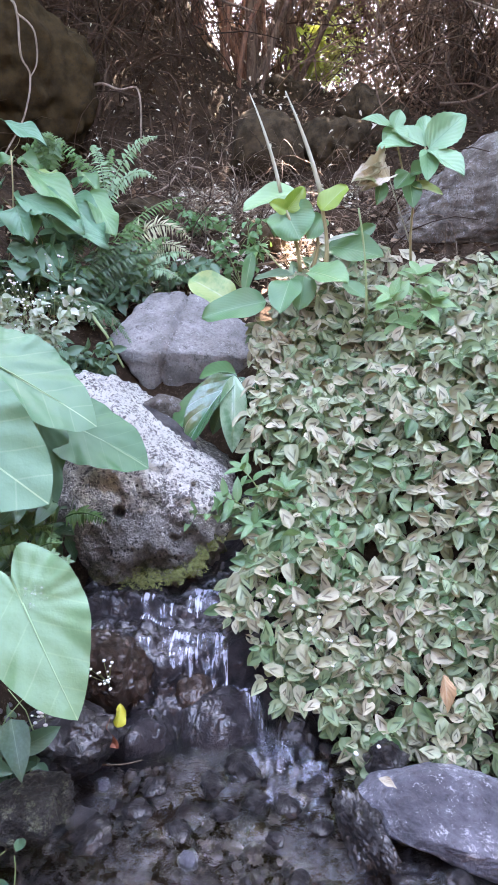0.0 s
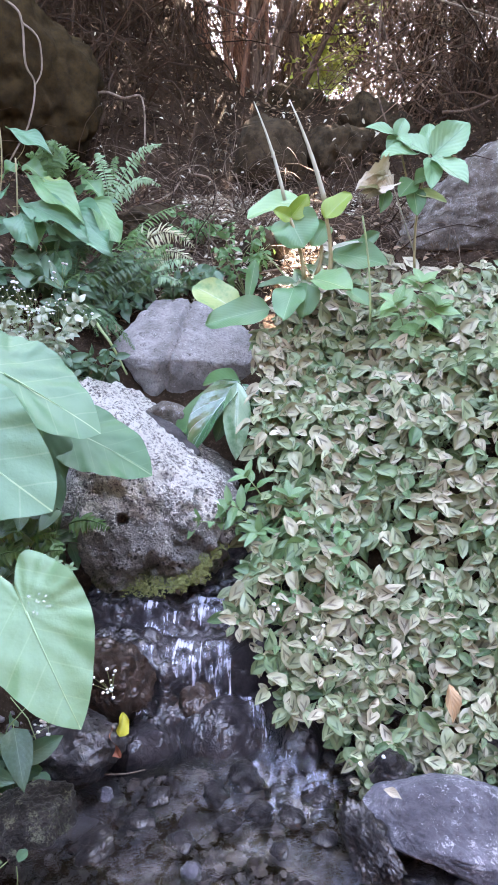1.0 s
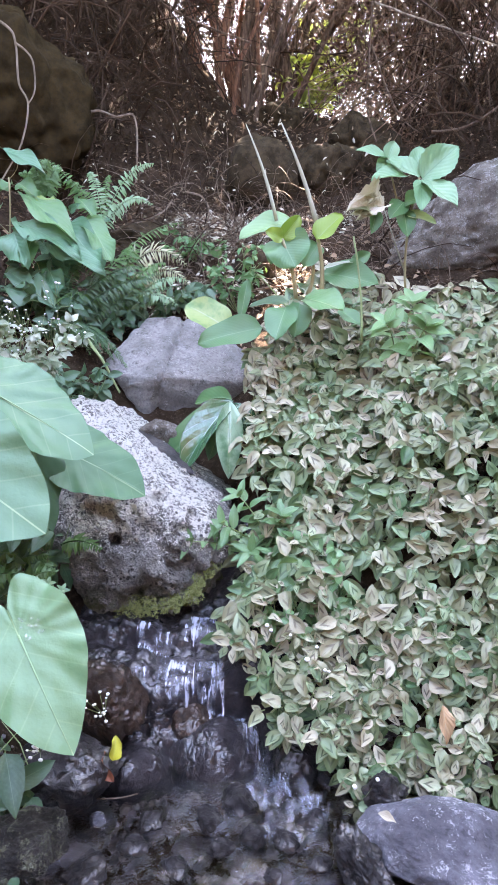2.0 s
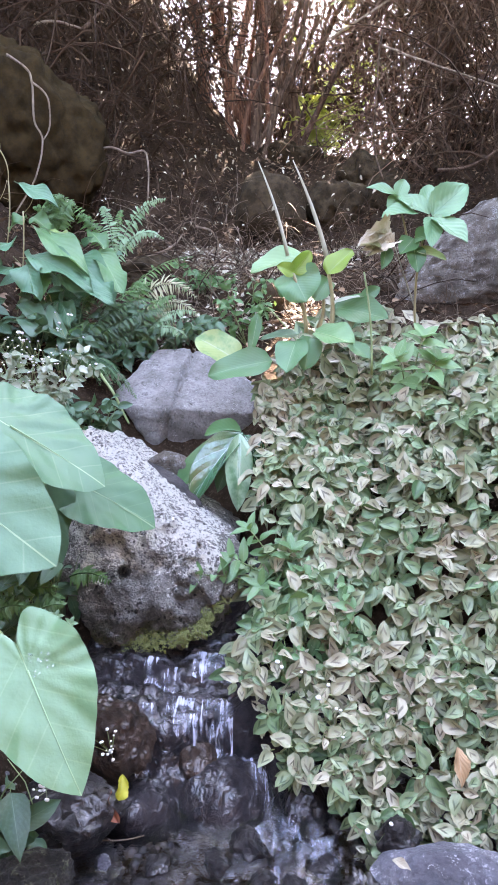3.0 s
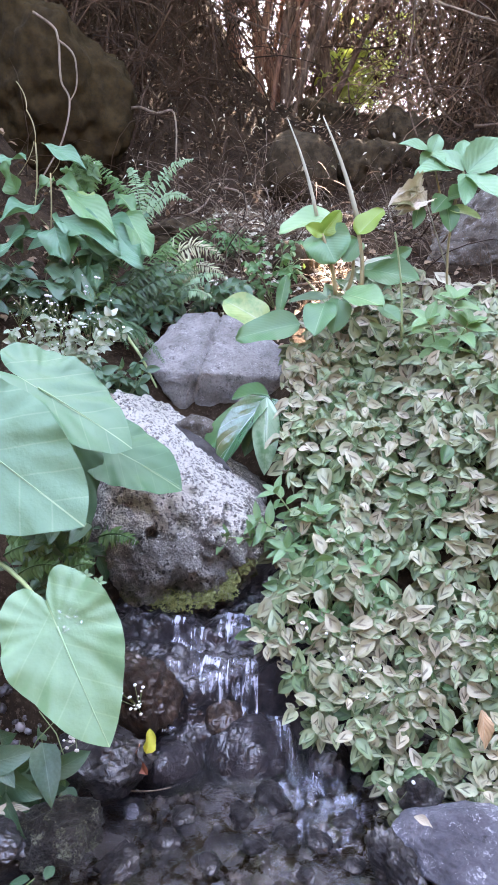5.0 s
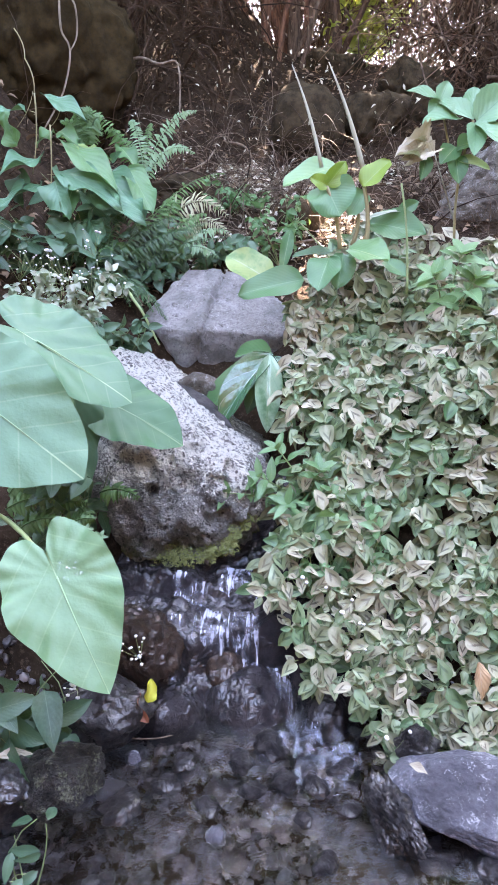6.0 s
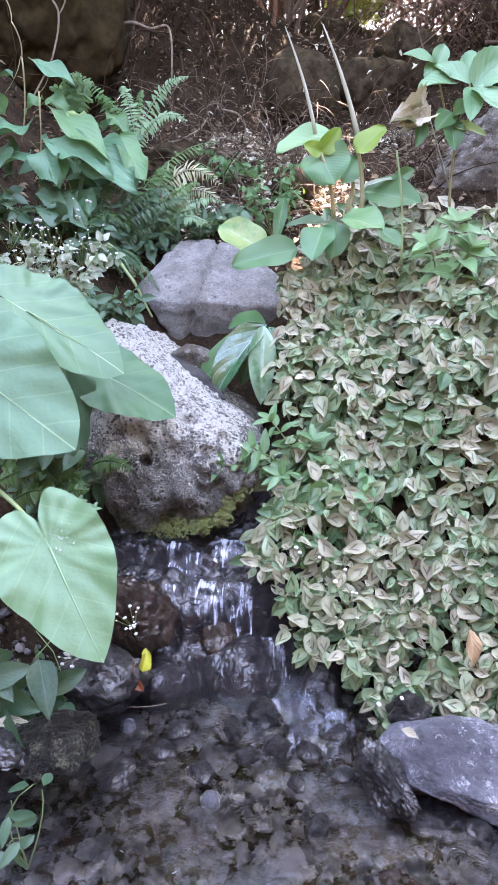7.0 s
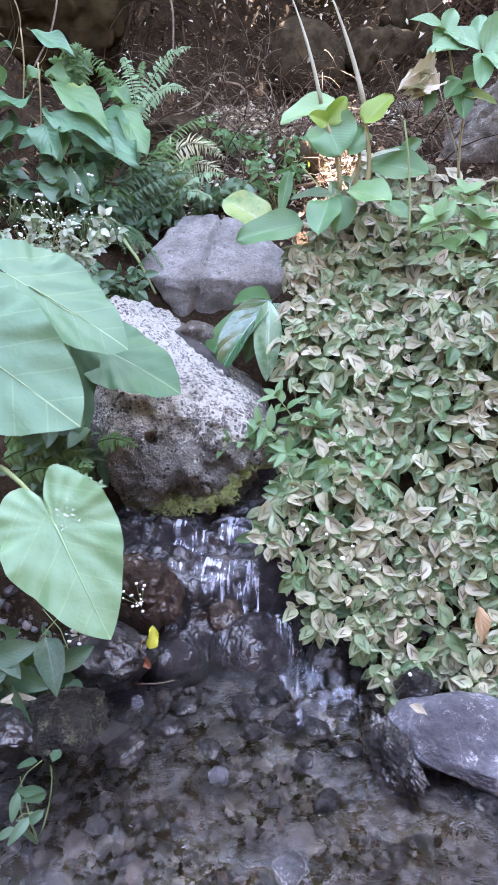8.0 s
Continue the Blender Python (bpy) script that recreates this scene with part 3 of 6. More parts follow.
def build_water():
    # the pool, gently rippled
    xs = np.concatenate([np.arange(-3.0, -0.8, 0.06), np.arange(-0.8, 0.9, 0.010), np.arange(0.9, 3.001, 0.06)])
    ys = np.concatenate([np.arange(-1.6, 0.6, 0.06), np.arange(0.6, 1.56, 0.010)])
    X, Y = np.meshgrid(xs, ys)
    p = np.stack([X.ravel(), Y.ravel(), 0 * X.ravel()], -1)
    Z = (0.004 * fbm(p, 7, 3, 2)).reshape(X.shape)
    # the water is broken where it leaves the fall
    churn = np.exp(-((X - 0.07) / 0.13) ** 2 - ((Y - 1.36) / 0.16) ** 2) + 0.45 * np.exp(-((X + 0.25) / 0.22) ** 2 - ((Y - 1.20) / 0.12) ** 2)
    Z = Z + churn * (0.011 * fbm(p * (1.0, 0.8, 1), 24, 3, 8)).reshape(X.shape)
    n = len(xs)
    faces = [(i * n + j, i * n + j + 1, (i + 1) * n + j + 1, (i + 1) * n + j) for i in range(len(ys) - 1) for j in range(n - 1)]
    ob = new("water_pool", mesh_of("water_pool", np.stack([X, Y, Z], -1).reshape(-1, 3), faces, None, M_WATER))
    ob.visible_shadow = False
    tagged(ob, "clear shallow rippling stream water over dark pebbles", "water", "", "structure")


def cut(m, size, at, nrm):
    """A flat face for stone(): through the point at, facing nrm, both in the place."""
    q = m.inverted()
    n = np.array((q.to_3x3() @ Vector(nrm)).normalized())
    k = n * np.array(size)
    return k, float(n @ np.array(q @ Vector(at))) / float(np.linalg.norm(k))


def rock_thing(name, at, size, label, mat, seed, turn=(0, 0, 0), group="", **kw):
    v, f = stone(size, seed, **kw)
    me = mesh_of(name, v, f, None, mat)
    ob = new(name, me)
    ob.matrix_basis = pose(*at, *turn)
    return tagged(ob, label, "rock", group)


build_ground()
build_water()

# ---- rocks ----
def build_boulder():
    size = (0.36, 0.66, 0.34)
    m = axes((-0.37, 2.31, 0.42), (-0.40, 0.85, 0.30), (0, 0, 1))
    faces = [cut(m, size, at, nrm) for at, nrm in (
        ((-0.375, 2.246, 0.652), (0.56, 0.12, 0.80)), ((-0.081, 2.051, 0.599), (0.80, -0.15, 0.58)), ((-0.074, 1.977, 0.489), (0.98, -0.05, -0.12)),
        ((-0.220, 1.927, 0.544), (0.22, -0.72, 0.66)), ((-0.343, 1.843, 0.439), (-0.05, -0.96, 0.22)), ((-0.300, 1.853, 0.292), (0.05, -0.86, -0.48)),
        ((-0.184, 1.860, 0.324), (0.55, -0.55, -0.62)), ((-0.571, 1.955, 0.387), (-0.9, -0.4, 0.1)), ((-0.577, 2.445, 0.768), (-0.1, -0.30, 0.95)))]
    v, f = stone(size, 11, planes=3, sharp=20, rough=0.07, grain=0.06, level=7, cuts=faces)
    # weathering: shelves and knobs
    d = v / np.array(size)
    v = v * (1 + 0.028 * np.abs(fbm(d, 5.5, 4, 31)) - 0.03 * np.clip(fbm(d, 13.0, 3, 37) - 0.12, 0, 1))[:, None]
    # a round hole in the front face
    hole = np.array(m.inverted() @ Vector((-0.398, 1.938, 0.450)))
    eye = np.array(m.to_3x3().inverted() @ Vector((-0.2, 0.89, -0.4)))
    off = v - hole
    off = off - (off @ eye)[:, None] * eye
    near = np.exp(-((off ** 2).sum(1) / 0.0165 ** 2) ** 6) * (v[:, 1] < 0.0)
    v = v + near[:, None] * eye * 0.12
    me = mesh_of("boulder", v, f, None, M_BOULDER)
    ob = new("boulder", me)
    ob.matrix_basis = m
    tagged(ob, "big pale lichen-crusted boulder, mossy beneath, beside the cascade", "rock")


build_boulder()
def build_grey_rock():
    size = (0.52, 0.46, 0.46)
    m = pose(*(-0.338, 3.354, 0.717))
    faces = [cut(m, size, at, nrm) for at, nrm in (
        ((-0.490, 3.078, 0.764), (-0.16, -0.52, 0.84)), ((-0.232, 3.055, 0.750), (0.10, -0.60, 0.80)), ((-0.283, 3.053, 0.745), (0.06, -0.97, -0.22)), ((-0.557, 3.094, 0.743), (-0.42, -0.88, -0.16)),
        ((-0.562, 3.090, 0.670), (-0.84, -0.12, -0.54)), ((-0.594, 3.289, 0.890), (-0.78, 0.20, 0.60)), ((-0.346, 3.433, 0.991), (0.0, 0.35, 0.94)), ((-0.036, 3.380, 0.840), (0.62, 0.10, 0.78)),
        ((0.011, 3.241, 0.668), (0.95, -0.2, -0.1)), ((-0.382, 3.209, 0.440), (0, -0.3, -0.95)), ((-0.373, 3.722, 0.764), (0, 1, 0.1)))]
    v, f = stone(size, 21, planes=0, sharp=80, rough=0.03, grain=0.02, level=6, cuts=faces)
    # split faces: low ledges, and a crack that sets the right side back from the left
    d = v / np.array(size)
    step_ = np.floor(3.2 * fbm(d, 1.7, 2, 24) + 1.3 * d[:, 0] + 5) / 3.2
    v = v * (1 + 0.045 * (step_ - step_.mean()))[:, None]
    off = v[:, 0] + 0.03 - 0.32 * (v[:, 2] - 0.10) + 0.018 * vnoise(v * 9, 25) + 0.01 * vnoise(v * 24, 26)
    v = v - v / np.linalg.norm(v, axis=1)[:, None] * (0.018 * smooth(-0.008, 0.008, off) * smooth(0.25, 0.05, off) + 0.026 * np.exp(-(off / 0.009) ** 2))[:, None]
    ob = new("rock", mesh_of("rock", v, f, None, M_GREY))
    ob.matrix_basis = m
    tagged(ob, "angular smooth grey rock with a cracked face", "rock")


build_grey_rock()
rock_thing("rock", (1.481, 4.415, 1.378), (0.64, 0.45, 0.37), "large rough grey rock on the upper bank", M_ROUGH, 23, (0, -12, 0), planes=9, sharp=18, level=6, rough=0.10, grain=0.05)
rock_thing("rock", (0.448, 1.163, 0.047), (0.20, 0.115, 0.066), "smooth blue-grey slab rock at the water's edge", M_SLAB, 25, (8, 6, -8), planes=3, sharp=24, level=6, rough=0.05, grain=0.02,
           cuts=(((0, -0.35, 0.95), 0.66), ((-0.1, -0.95, 0.1), 0.72), ((-0.8, -0.4, 0.3), 0.74), ((-0.4, -0.8, -0.4), 0.7)))
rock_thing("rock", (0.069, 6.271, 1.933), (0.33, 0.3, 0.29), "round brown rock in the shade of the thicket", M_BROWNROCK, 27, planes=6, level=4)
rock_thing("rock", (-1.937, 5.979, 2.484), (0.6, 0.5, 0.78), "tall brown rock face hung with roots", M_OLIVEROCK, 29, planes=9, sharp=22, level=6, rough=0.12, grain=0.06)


def long_rock(a, b, size, label, mat, seed):
    v, f = stone((size[0], (Vector(b) - Vector(a)).length / 2, size[1]), seed, planes=8, sharp=26, rough=0.06, grain=0.03,
                 cuts=(((-0.3, 0, 1), 0.6), ((-1, 0, 0.2), 0.7), ((0, 1, 0.6), 0.8), ((0, -1, 0.3), 0.85)))
    ob = new("rock", mesh_of("rock", v, f, None, mat))
    ob.matrix_basis = axes((Vector(a) + Vector(b)) / 2, Vector(b) - Vector(a), (0.1, -0.3, 1))
    tagged(ob, label, "rock")


long_rock((-0.670, 2.724, 0.638), (-0.175, 2.389, 0.507), (0.09, 0.08), "dark grey slab wedged behind the boulder", M_DARKSTONE, 73)
rock_thing("rock", (-0.338, 2.635, 0.606), (0.075, 0.06, 0.055), "small grey stone lodged behind the boulder", M_ROUGH, 74, (0, 10, 20), planes=9, sharp=22, level=5)
rock_thing("rock", (-0.499, 2.871, 0.535), (0.10, 0.10, 0.08), "dark grey stone in the gap between the rocks", M_DARKSTONE, 75, (0, 20, 30), planes=9, sharp=22, level=5)


# ---- creeping ground cover ----
def build_cover():
    root = thing("ground_cover", "dense creeping ground cover with grey-green and pinkish chevron-marked leaves", "plant", (0.5, 1.9, 0.3))
    kinds = (M_COVER, M_COVER_BEIGE, M_COVER_GREEN)
    shapes = []
    for i in range(6):
        r = np.random.default_rng(100 + i)
        shapes.append(blade(1.0, 0.50 + 0.13 * r.random(), 4, 6, 0.40, 0.15 + 0.5 * r.random(), -0.05 + 0.5 * r.random(), 0.09, 0.95, seed=i))
    parts = [[mesh_of("leaf", *s, m) for s in shapes] for m in kinds]
    rest, stems = [Heap() for m in kinds], Heap()
    r = np.random.default_rng(5)
    count = 0
    for k in range(3300):
        y = 1.33 + 1.81 * r.random()
        x = -0.12 + 1.75 * r.random()
        edge = np.interp(y, [1.33, 1.45, 1.56, 1.7, 1.95, 2.2, 2.5, 2.8, 3.2], [0.30, 0.12, 0.0, -0.07, -0.02, 0.02, -0.02, 0.05, 0.3])
        if x < edge or x > 0.75 + 0.25 * y:
            continue
        deep = r.random() < 0.36
        if deep and x < edge + 0.06:
            continue
        far = max(y - 1.36, 0.0)
        if not deep and r.random() < 0.30 * far:
            continue
        lump = 0.07 * vnoise(np.array([[x * 5.5, y * 5.5, 0.3]]), 44)[0]
        z = float(min(mound(x, y), 1.15 + 0.1 * x)) + lump + (-0.06 + 0.05 * r.random() if deep else 0.005 + 0.12 * r.random())
        e = 0.02
        gx = (mound(x + e, y) - mound(x - e, y)) / (2 * e)
        gy = (mound(x, y + e) - mound(x, y - e)) / (2 * e)
        nrm = Vector((-gx, -gy, 1)).normalized()
        ax = (nrm * 0.9 + Vector((0, -0.42, 0.30)) + Vector(r.normal(0, 0.36, 3))).normalized()
        tip = Vector((x, y, z)) + ax * 0.02
        foot = tip - nrm * 0.10 + Vector((r.normal(0, 0.015), 0.02, 0))
        stems.add(*tube(arc(foot, tip, 0.01, n=4), (0.003, 0.002), 4))
        turn = r.random() * 6.28
        patch = vnoise(np.array([[x * 3.1, y * 3.1, 1.7]]), 45)[0] + 0.35 * vnoise(np.array([[x * 9, y * 9, 2.7]]), 46)[0]
        kind = 2 if deep or r.random() < 0.10 else 1 if patch + 0.30 * r.normal() + 0.30 * far > 0.32 else 0
        for j in range(4 + int(r.random() * 3)):
            a = turn + j * 2.4
            side = ax.orthogonal().normalized()
            out = (Matrix.Rotation(a, 3, ax) @ side)
            lift = (0.95, 0.50, 0.28, 0.05, -0.1, -0.2)[j] + r.normal(0, 0.12)
            d = (out + ax * lift * 0.6 + Vector((0, -0.14, -0.30))).normalized()
            L = (0.026 + 0.036 * r.random()) * (1 + 0.42 * far) * (0.7 if j == 0 else 1)
            m = axes(tip - ax * 0.012 * j + d * 0.006, d, ax + Vector((0, -0.40, 0.25)), r.normal(0, 17)) @ Matrix.Scale(L, 4)
            s = int(r.random() * 6)
            if y < 1.78 and 0.05 < x < 0.75 and count < 300 and j < 3 and not deep:
                part("leaf", parts[kind][s], root, "", "", m)
                count += 1
            else:
                rest[kind].add(*shapes[s], m)
    for hp, m in zip(rest, kinds):
        part("foliage", hp.mesh("foliage", m), root, "", "stuff")
    part("stem_mass", stems.mesh("stem_mass", M_STEM), root, "", "stuff")


build_cover()


# ---- taro ----
def leaf_on(root, name, me, o, tip, normal, mat_label=""):
    return part(name, me, root, mat_label, "", axes(o, Vector(tip) - Vector(o), normal))


def blade_pose(o, tip, nrm):
    return axes(o, Vector(tip) - Vector(o), nrm)


def build_taro():
    root = thing("taro_plant", "large-leaved taro plant with broad heart-shaped pale green leaves", "plant", (-1.00, 1.75, 0.30))
    foot = (-1.00, 1.75, 0.30)
    # base of blade, tip, facing, radius, material
    for i, (o, tip, nrm, mat, narrow, stalk) in enumerate((
        ((-0.441, 1.197, 0.563), (-0.316, 1.062, 0.396), (0.15, -0.85, 0.45), M_TARO_LOW, 1.0, 0.15),
        ((-0.605, 1.651, 0.955), (-0.373, 1.653, 0.818), (0.05, -0.42, 0.9), M_TARO, 1.0, 0.2),
        ((-0.689, 1.441, 0.879), (-0.428, 1.377, 0.708), (0.0, -0.72, 0.68), M_TARO, 0.95, 0.2),
        ((-0.490, 1.853, 0.744), (-0.271, 1.808, 0.653), (0.1, -0.55, 0.8), M_TARO_DARK, 0.85, 0.1),
        ((-0.574, 1.768, 0.815), (-0.501, 1.667, 0.556), (0.85, -0.5, 0.2), M_BLUE, 0.7, 0.1),
    )):
        R = (Vector(tip) - Vector(o)).length
        v, f, u = heart(R, narrow, 0.10, 0.10, 0.035, i * 1.7, outline=BLUNT if i in (1, 2, 3) else HEART)
        blade_ob = leaf_on(root, "leaf", mesh_of("leaf", v, f, u, mat), o, tip, nrm)
        ys = np.linspace(0, 0.97, 14)
        rib = np.stack([0 * ys, ys * R, (-0.10 * ys ** 2 + 0.006) * R], 1)
        part("midrib", mesh_of("midrib", *tube(rib, (0.0026, 0.0011, 0.0004), 6), M_RIB), blade_ob, "pale raised midrib", "", blade_pose(o, tip, nrm))
        part("stalk", mesh_of("stalk", *tube(arc(foot, Vector(o) + Vector(nrm) * -0.006, stalk, n=12), (0.008, 0.0045), 8), M_STEM), root)


build_taro()


def build_drops():
    """Beads of water lying on the lowest taro leaf."""
    n = Nodes("water_bead", 0.02, IOR=1.33, Transmission_Weight=1.0)
    bead = n.done((0.95, 0.97, 1.0))
    r = np.random.default_rng(12)
    m = blade_pose((-0.441, 1.197, 0.563), (-0.316, 1.062, 0.396), (0.15, -0.85, 0.45))
    d, f = ico(2)
    h = Heap()
    for k in range(34):
        u, w = -r.uniform(0.006, 0.05), r.uniform(-0.035, 0.02)
        q = 0.0008 + 0.0020 * r.random() ** 2
        h.add(d * (q, q, q * 0.6), f, None, m @ Matrix.Translation((u, w, 0.10 * abs(u) * 0.9 - 0.002 + q * 0.4 + 0.003)))
    root = thing("water_drops", "clear beads of water on the pale taro leaf", "water drops", tuple(m.translation), "", "stuff")
    part("bead", h.mesh("bead", bead), root, "", "stuff")


build_drops()


# ---- central broad-leaved plant ----
def build_tuber():
    root = thing("broadleaf_plant", "upright broad-leaved plant with ochre stalks and smooth green leaves", "plant", (0.216, 2.657, 1.046))
    for o, tip, nrm, w, mat, pt in (
        ((0.186, 2.7, 1.408), (-0.019, 2.62, 1.371), (0.05, -0.55, 0.85), 0.119, M_FRESH, 0.60),
        ((0.128, 2.62, 1.346), (0.183, 2.55, 1.249), (0.0, -0.85, 0.5), 0.176, M_TUBER, 0.50),
        ((0.134, 2.6, 1.34), (0.202, 2.6, 1.419), (0.5, -0.75, 0.35), 0.066, M_LIME, 0.70),
        ((0.138, 2.6, 1.34), (0.08, 2.57, 1.37), (-0.4, -0.8, 0.4), 0.055, M_LIME, 0.70),
        ((0.261, 2.6, 1.336), (0.349, 2.62, 1.433), (-0.5, -0.75, 0.35), 0.090, M_LIME, 0.60),
        ((0.272, 2.66, 1.322), (0.217, 2.6, 1.249), (0.1, -0.75, 0.6), 0.081, M_TUBER, 0.60),
        ((0.302, 2.74, 1.214), (0.49, 2.62, 1.194), (0.0, -0.75, 0.6), 0.136, M_TUBER, 0.65),
        ((0.295, 2.72, 1.23), (0.427, 2.7, 1.275), (-0.2, -0.4, 0.9), 0.028, M_PALELEAF, 0.80),
        ((0.416, 2.76, 1.248), (0.48, 2.74, 1.291), (0.2, -0.8, 0.5), 0.055, M_TUBER, 0.70),
        ((0.22, 2.58, 1.128), (0.341, 2.46, 1.112), (0.05, -0.6, 0.8), 0.132, M_FRESH, 0.60),
        ((0.149, 2.56, 1.098), (0.103, 2.44, 1.009), (-0.2, -0.8, 0.5), 0.119, M_TUBER, 0.70),
        ((0.201, 2.6, 1.109), (0.184, 2.52, 1.001), (0.2, -0.9, 0.4), 0.098, M_TUBER, 0.70),
        ((0.166, 2.66, 1.112), (0.022, 2.6, 1.119), (0.0, -0.5, 0.85), 0.055, M_BLUE, 0.80),
        ((0.349, 2.6, 1.084), (0.42, 2.52, 1.044), (0.1, -0.7, 0.6), 0.064, M_TUBER, 0.80),
        ((0.069, 2.66, 1.315), (0.102, 2.62, 1.256), (0.5, -0.8, 0.3), 0.036, M_GREEN, 0.80),
        ((0.064, 2.701, 1.009), (-0.189, 2.673, 0.974), (0, -0.75, 0.65), 0.13, M_TUBER, 0.6),
        ((-0.076, 2.821, 0.996), (-0.246, 2.874, 1.105), (0.25, -0.8, 0.55), 0.15, M_YELLOW, 0.6),
        ((0.009, 2.790, 1.191), (-0.024, 2.707, 1.041), (0, -0.75, 0.6), 0.05, M_GREEN, 0.8),
    ):
        L = (Vector(tip) - Vector(o)).length
        leaf_on(root, "leaf", mesh_of("leaf", *blade(L, w, 8, 14, 0.42, 0.22, 0.14, 0.07, pt, seed=w * 90), mat), o, tip, nrm)
    for a, b, r, mat in (((0.188, 2.6, 1.125), (0.134, 2.6, 1.34), 0.009, M_STALK), ((0.281, 2.61, 1.134), (0.266, 2.61, 1.338), 0.010, M_STALK), ((0.234, 2.64, 1.137), (0.251, 2.64, 1.264), 0.009, M_STALK),
                         ((0.117, 2.662, 1.405), (0.006, 2.703, 1.744), 0.0075, M_DRY), ((0.267, 2.659, 1.388), (0.133, 2.672, 1.742), 0.0095, M_DRY), ((0.216, 2.648, 1.003), (0.047, 2.795, 1.213), 0.004, M_STEM), ((0.419, 2.490, 0.979), (0.390, 2.568, 1.345), 0.005, M_STEM)):
        part("stalk", mesh_of("stalk", *tube(arc(a, b, 0, 0.01, 8), (r, r * 0.75, r * 0.2 if mat == M_DRY else r * 0.7), 8), mat), root)


build_tuber()


# ---- thicket ----
_to_sun = np.array((math.sin(_az) * math.cos(_el), math.cos(_az) * math.cos(_el), math.sin(_el)))


def in_gap(c, wide=0.17):
    """True inside the gap left in the added canopy to let sun onto the littered bank."""
    d = np.asarray(c) - (0.235, 3.98, 1.22)
    return np.linalg.norm(d - np.outer(d @ _to_sun, _to_sun).reshape(d.shape), axis=-1).min() < wide


def grow(h, start, direction, length, radius, r, depth, tw):
    """A branch with its side branches, into the heaps h (limbs) and tw (twigs)."""
    n = 6
    pts = [np.array(start, float)]
    d = np.array(direction, float)
    for i in range(n):
        d = d + r.normal(0, 0.16, 3)
        d /= np.linalg.norm(d)
        pts.append(pts[-1] + d * length / n)
    if in_gap(pts):
        return
    (h if radius > 0.012 else tw).add(*tube(pts, (radius, radius * 0.45), 6 if radius > 0.012 else 3))
    if depth:
        for k in range(4 if depth > 1 else 5):
            i = 1 + int(r.random() * (n - 1))
            s = d * 0.5 + r.normal(0, 0.6, 3)
            grow(h, pts[i], s / np.linalg.norm(s), length * (0.35 + 0.3 * r.random()), radius * 0.4, r, depth - 1, tw)


def build_tree(seed, base, stems, lean, height, mat, label):
    r = np.random.default_rng(seed)
    root = thing("tree", label, "tree", (base[0], base[1], float(land(base[0], base[1]))), "trees of the thicket")
    limbs, twigs, crown = Heap(), Heap(), Heap()
    for s in range(stems):
        bx, by = base[0] + r.normal(0, 0.22), base[1] + r.normal(0, 0.25)
        st = (bx, by, float(land(bx, by)) - 0.05)
        d = np.array((lean[0] + r.normal(0, 0.16), lean[1] + r.normal(0, 0.12), 1.0))
        d /= np.linalg.norm(d)
        L, rad = height * (0.7 + 0.4 * r.random()), 0.025 + 0.06 * r.random() ** 1.5
        pts = [np.array(st)]
        for i in range(9):
            d = d + r.normal(0, 0.09, 3) * (1, 1, 0.3)
            d /= np.linalg.norm(d)
            pts.append(pts[-1] + d * L / 9)
        part("trunk", mesh_of("trunk", *tube(pts, (rad, rad * 0.5), 8), mat), root)
        for k in range(6):
            i = 1 + int(r.random() * 8)
            e = d * 0.4 + r.normal(0, 0.7, 3)
            grow(limbs, pts[i], e / np.linalg.norm(e), 1.3 + r.random(), rad * 0.3, r, 2, twigs)
        top = pts[-1]
        # crown leaves above the view, added to block sun and sky light
        for k in range(420):
            c = top + r.normal(0, 1, 3) * (1.2, 1.2, 0.8) + (0, 0, 0.4)
            if c[2] < 0.9 + 1.03 * (c[1] - 3.5) and r.random() > 0.85 or c[2] < 4.4 or in_gap(c, 0.34):
                continue
            q = Vector(r.normal(0, 1, 3)).normalized()
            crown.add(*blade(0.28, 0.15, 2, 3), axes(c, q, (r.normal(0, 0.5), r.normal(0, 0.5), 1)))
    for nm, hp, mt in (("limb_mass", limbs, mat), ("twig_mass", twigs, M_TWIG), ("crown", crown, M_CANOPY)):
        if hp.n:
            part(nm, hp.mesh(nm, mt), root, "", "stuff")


def build_brush(label, n, xr, yr, top, seed, mat, length=(0.5, 1.6), fall=0.6, radius=(0.003, 0.008)):
    """A tangle of arching and hanging bare twigs."""
    r = np.random.default_rng(seed)
    h = Heap()
    px, py = r.uniform(*xr, n), r.uniform(*yr, n)
    for x, y, g in zip(px, py, land(px, py)):
        z = g + top * r.random() ** 1.1
        L = length[0] + (length[1] - length[0]) * r.random()
        d = np.array((r.normal(0, 0.55), r.normal(0, 0.4), (1.0 if r.random() < 0.6 else -0.3) + r.normal(0, 0.3)))
        d /= np.linalg.norm(d)
        pts = [np.array((x, y, z))]
        for i in range(6):
            d = d + np.array((0, 0, -fall * 0.35)) + r.normal(0, 0.13, 3)
            d /= np.linalg.norm(d)
            pts.append(pts[-1] + d * L / 6)
        q = radius[0] + (radius[1] - radius[0]) * r.random() ** 2
        if z > 2.2 and in_gap(pts):
            continue
        h.add(*tube(pts, (q, q * 0.4), 3))
    cx, cy = sum(xr) / 2, sum(yr) / 2
    root = thing("brush", label, "brush", (cx, cy, float(land(cx, cy))), "", "stuff")
    part("tangle", h.mesh("tangle", mat), root, "", "stuff")


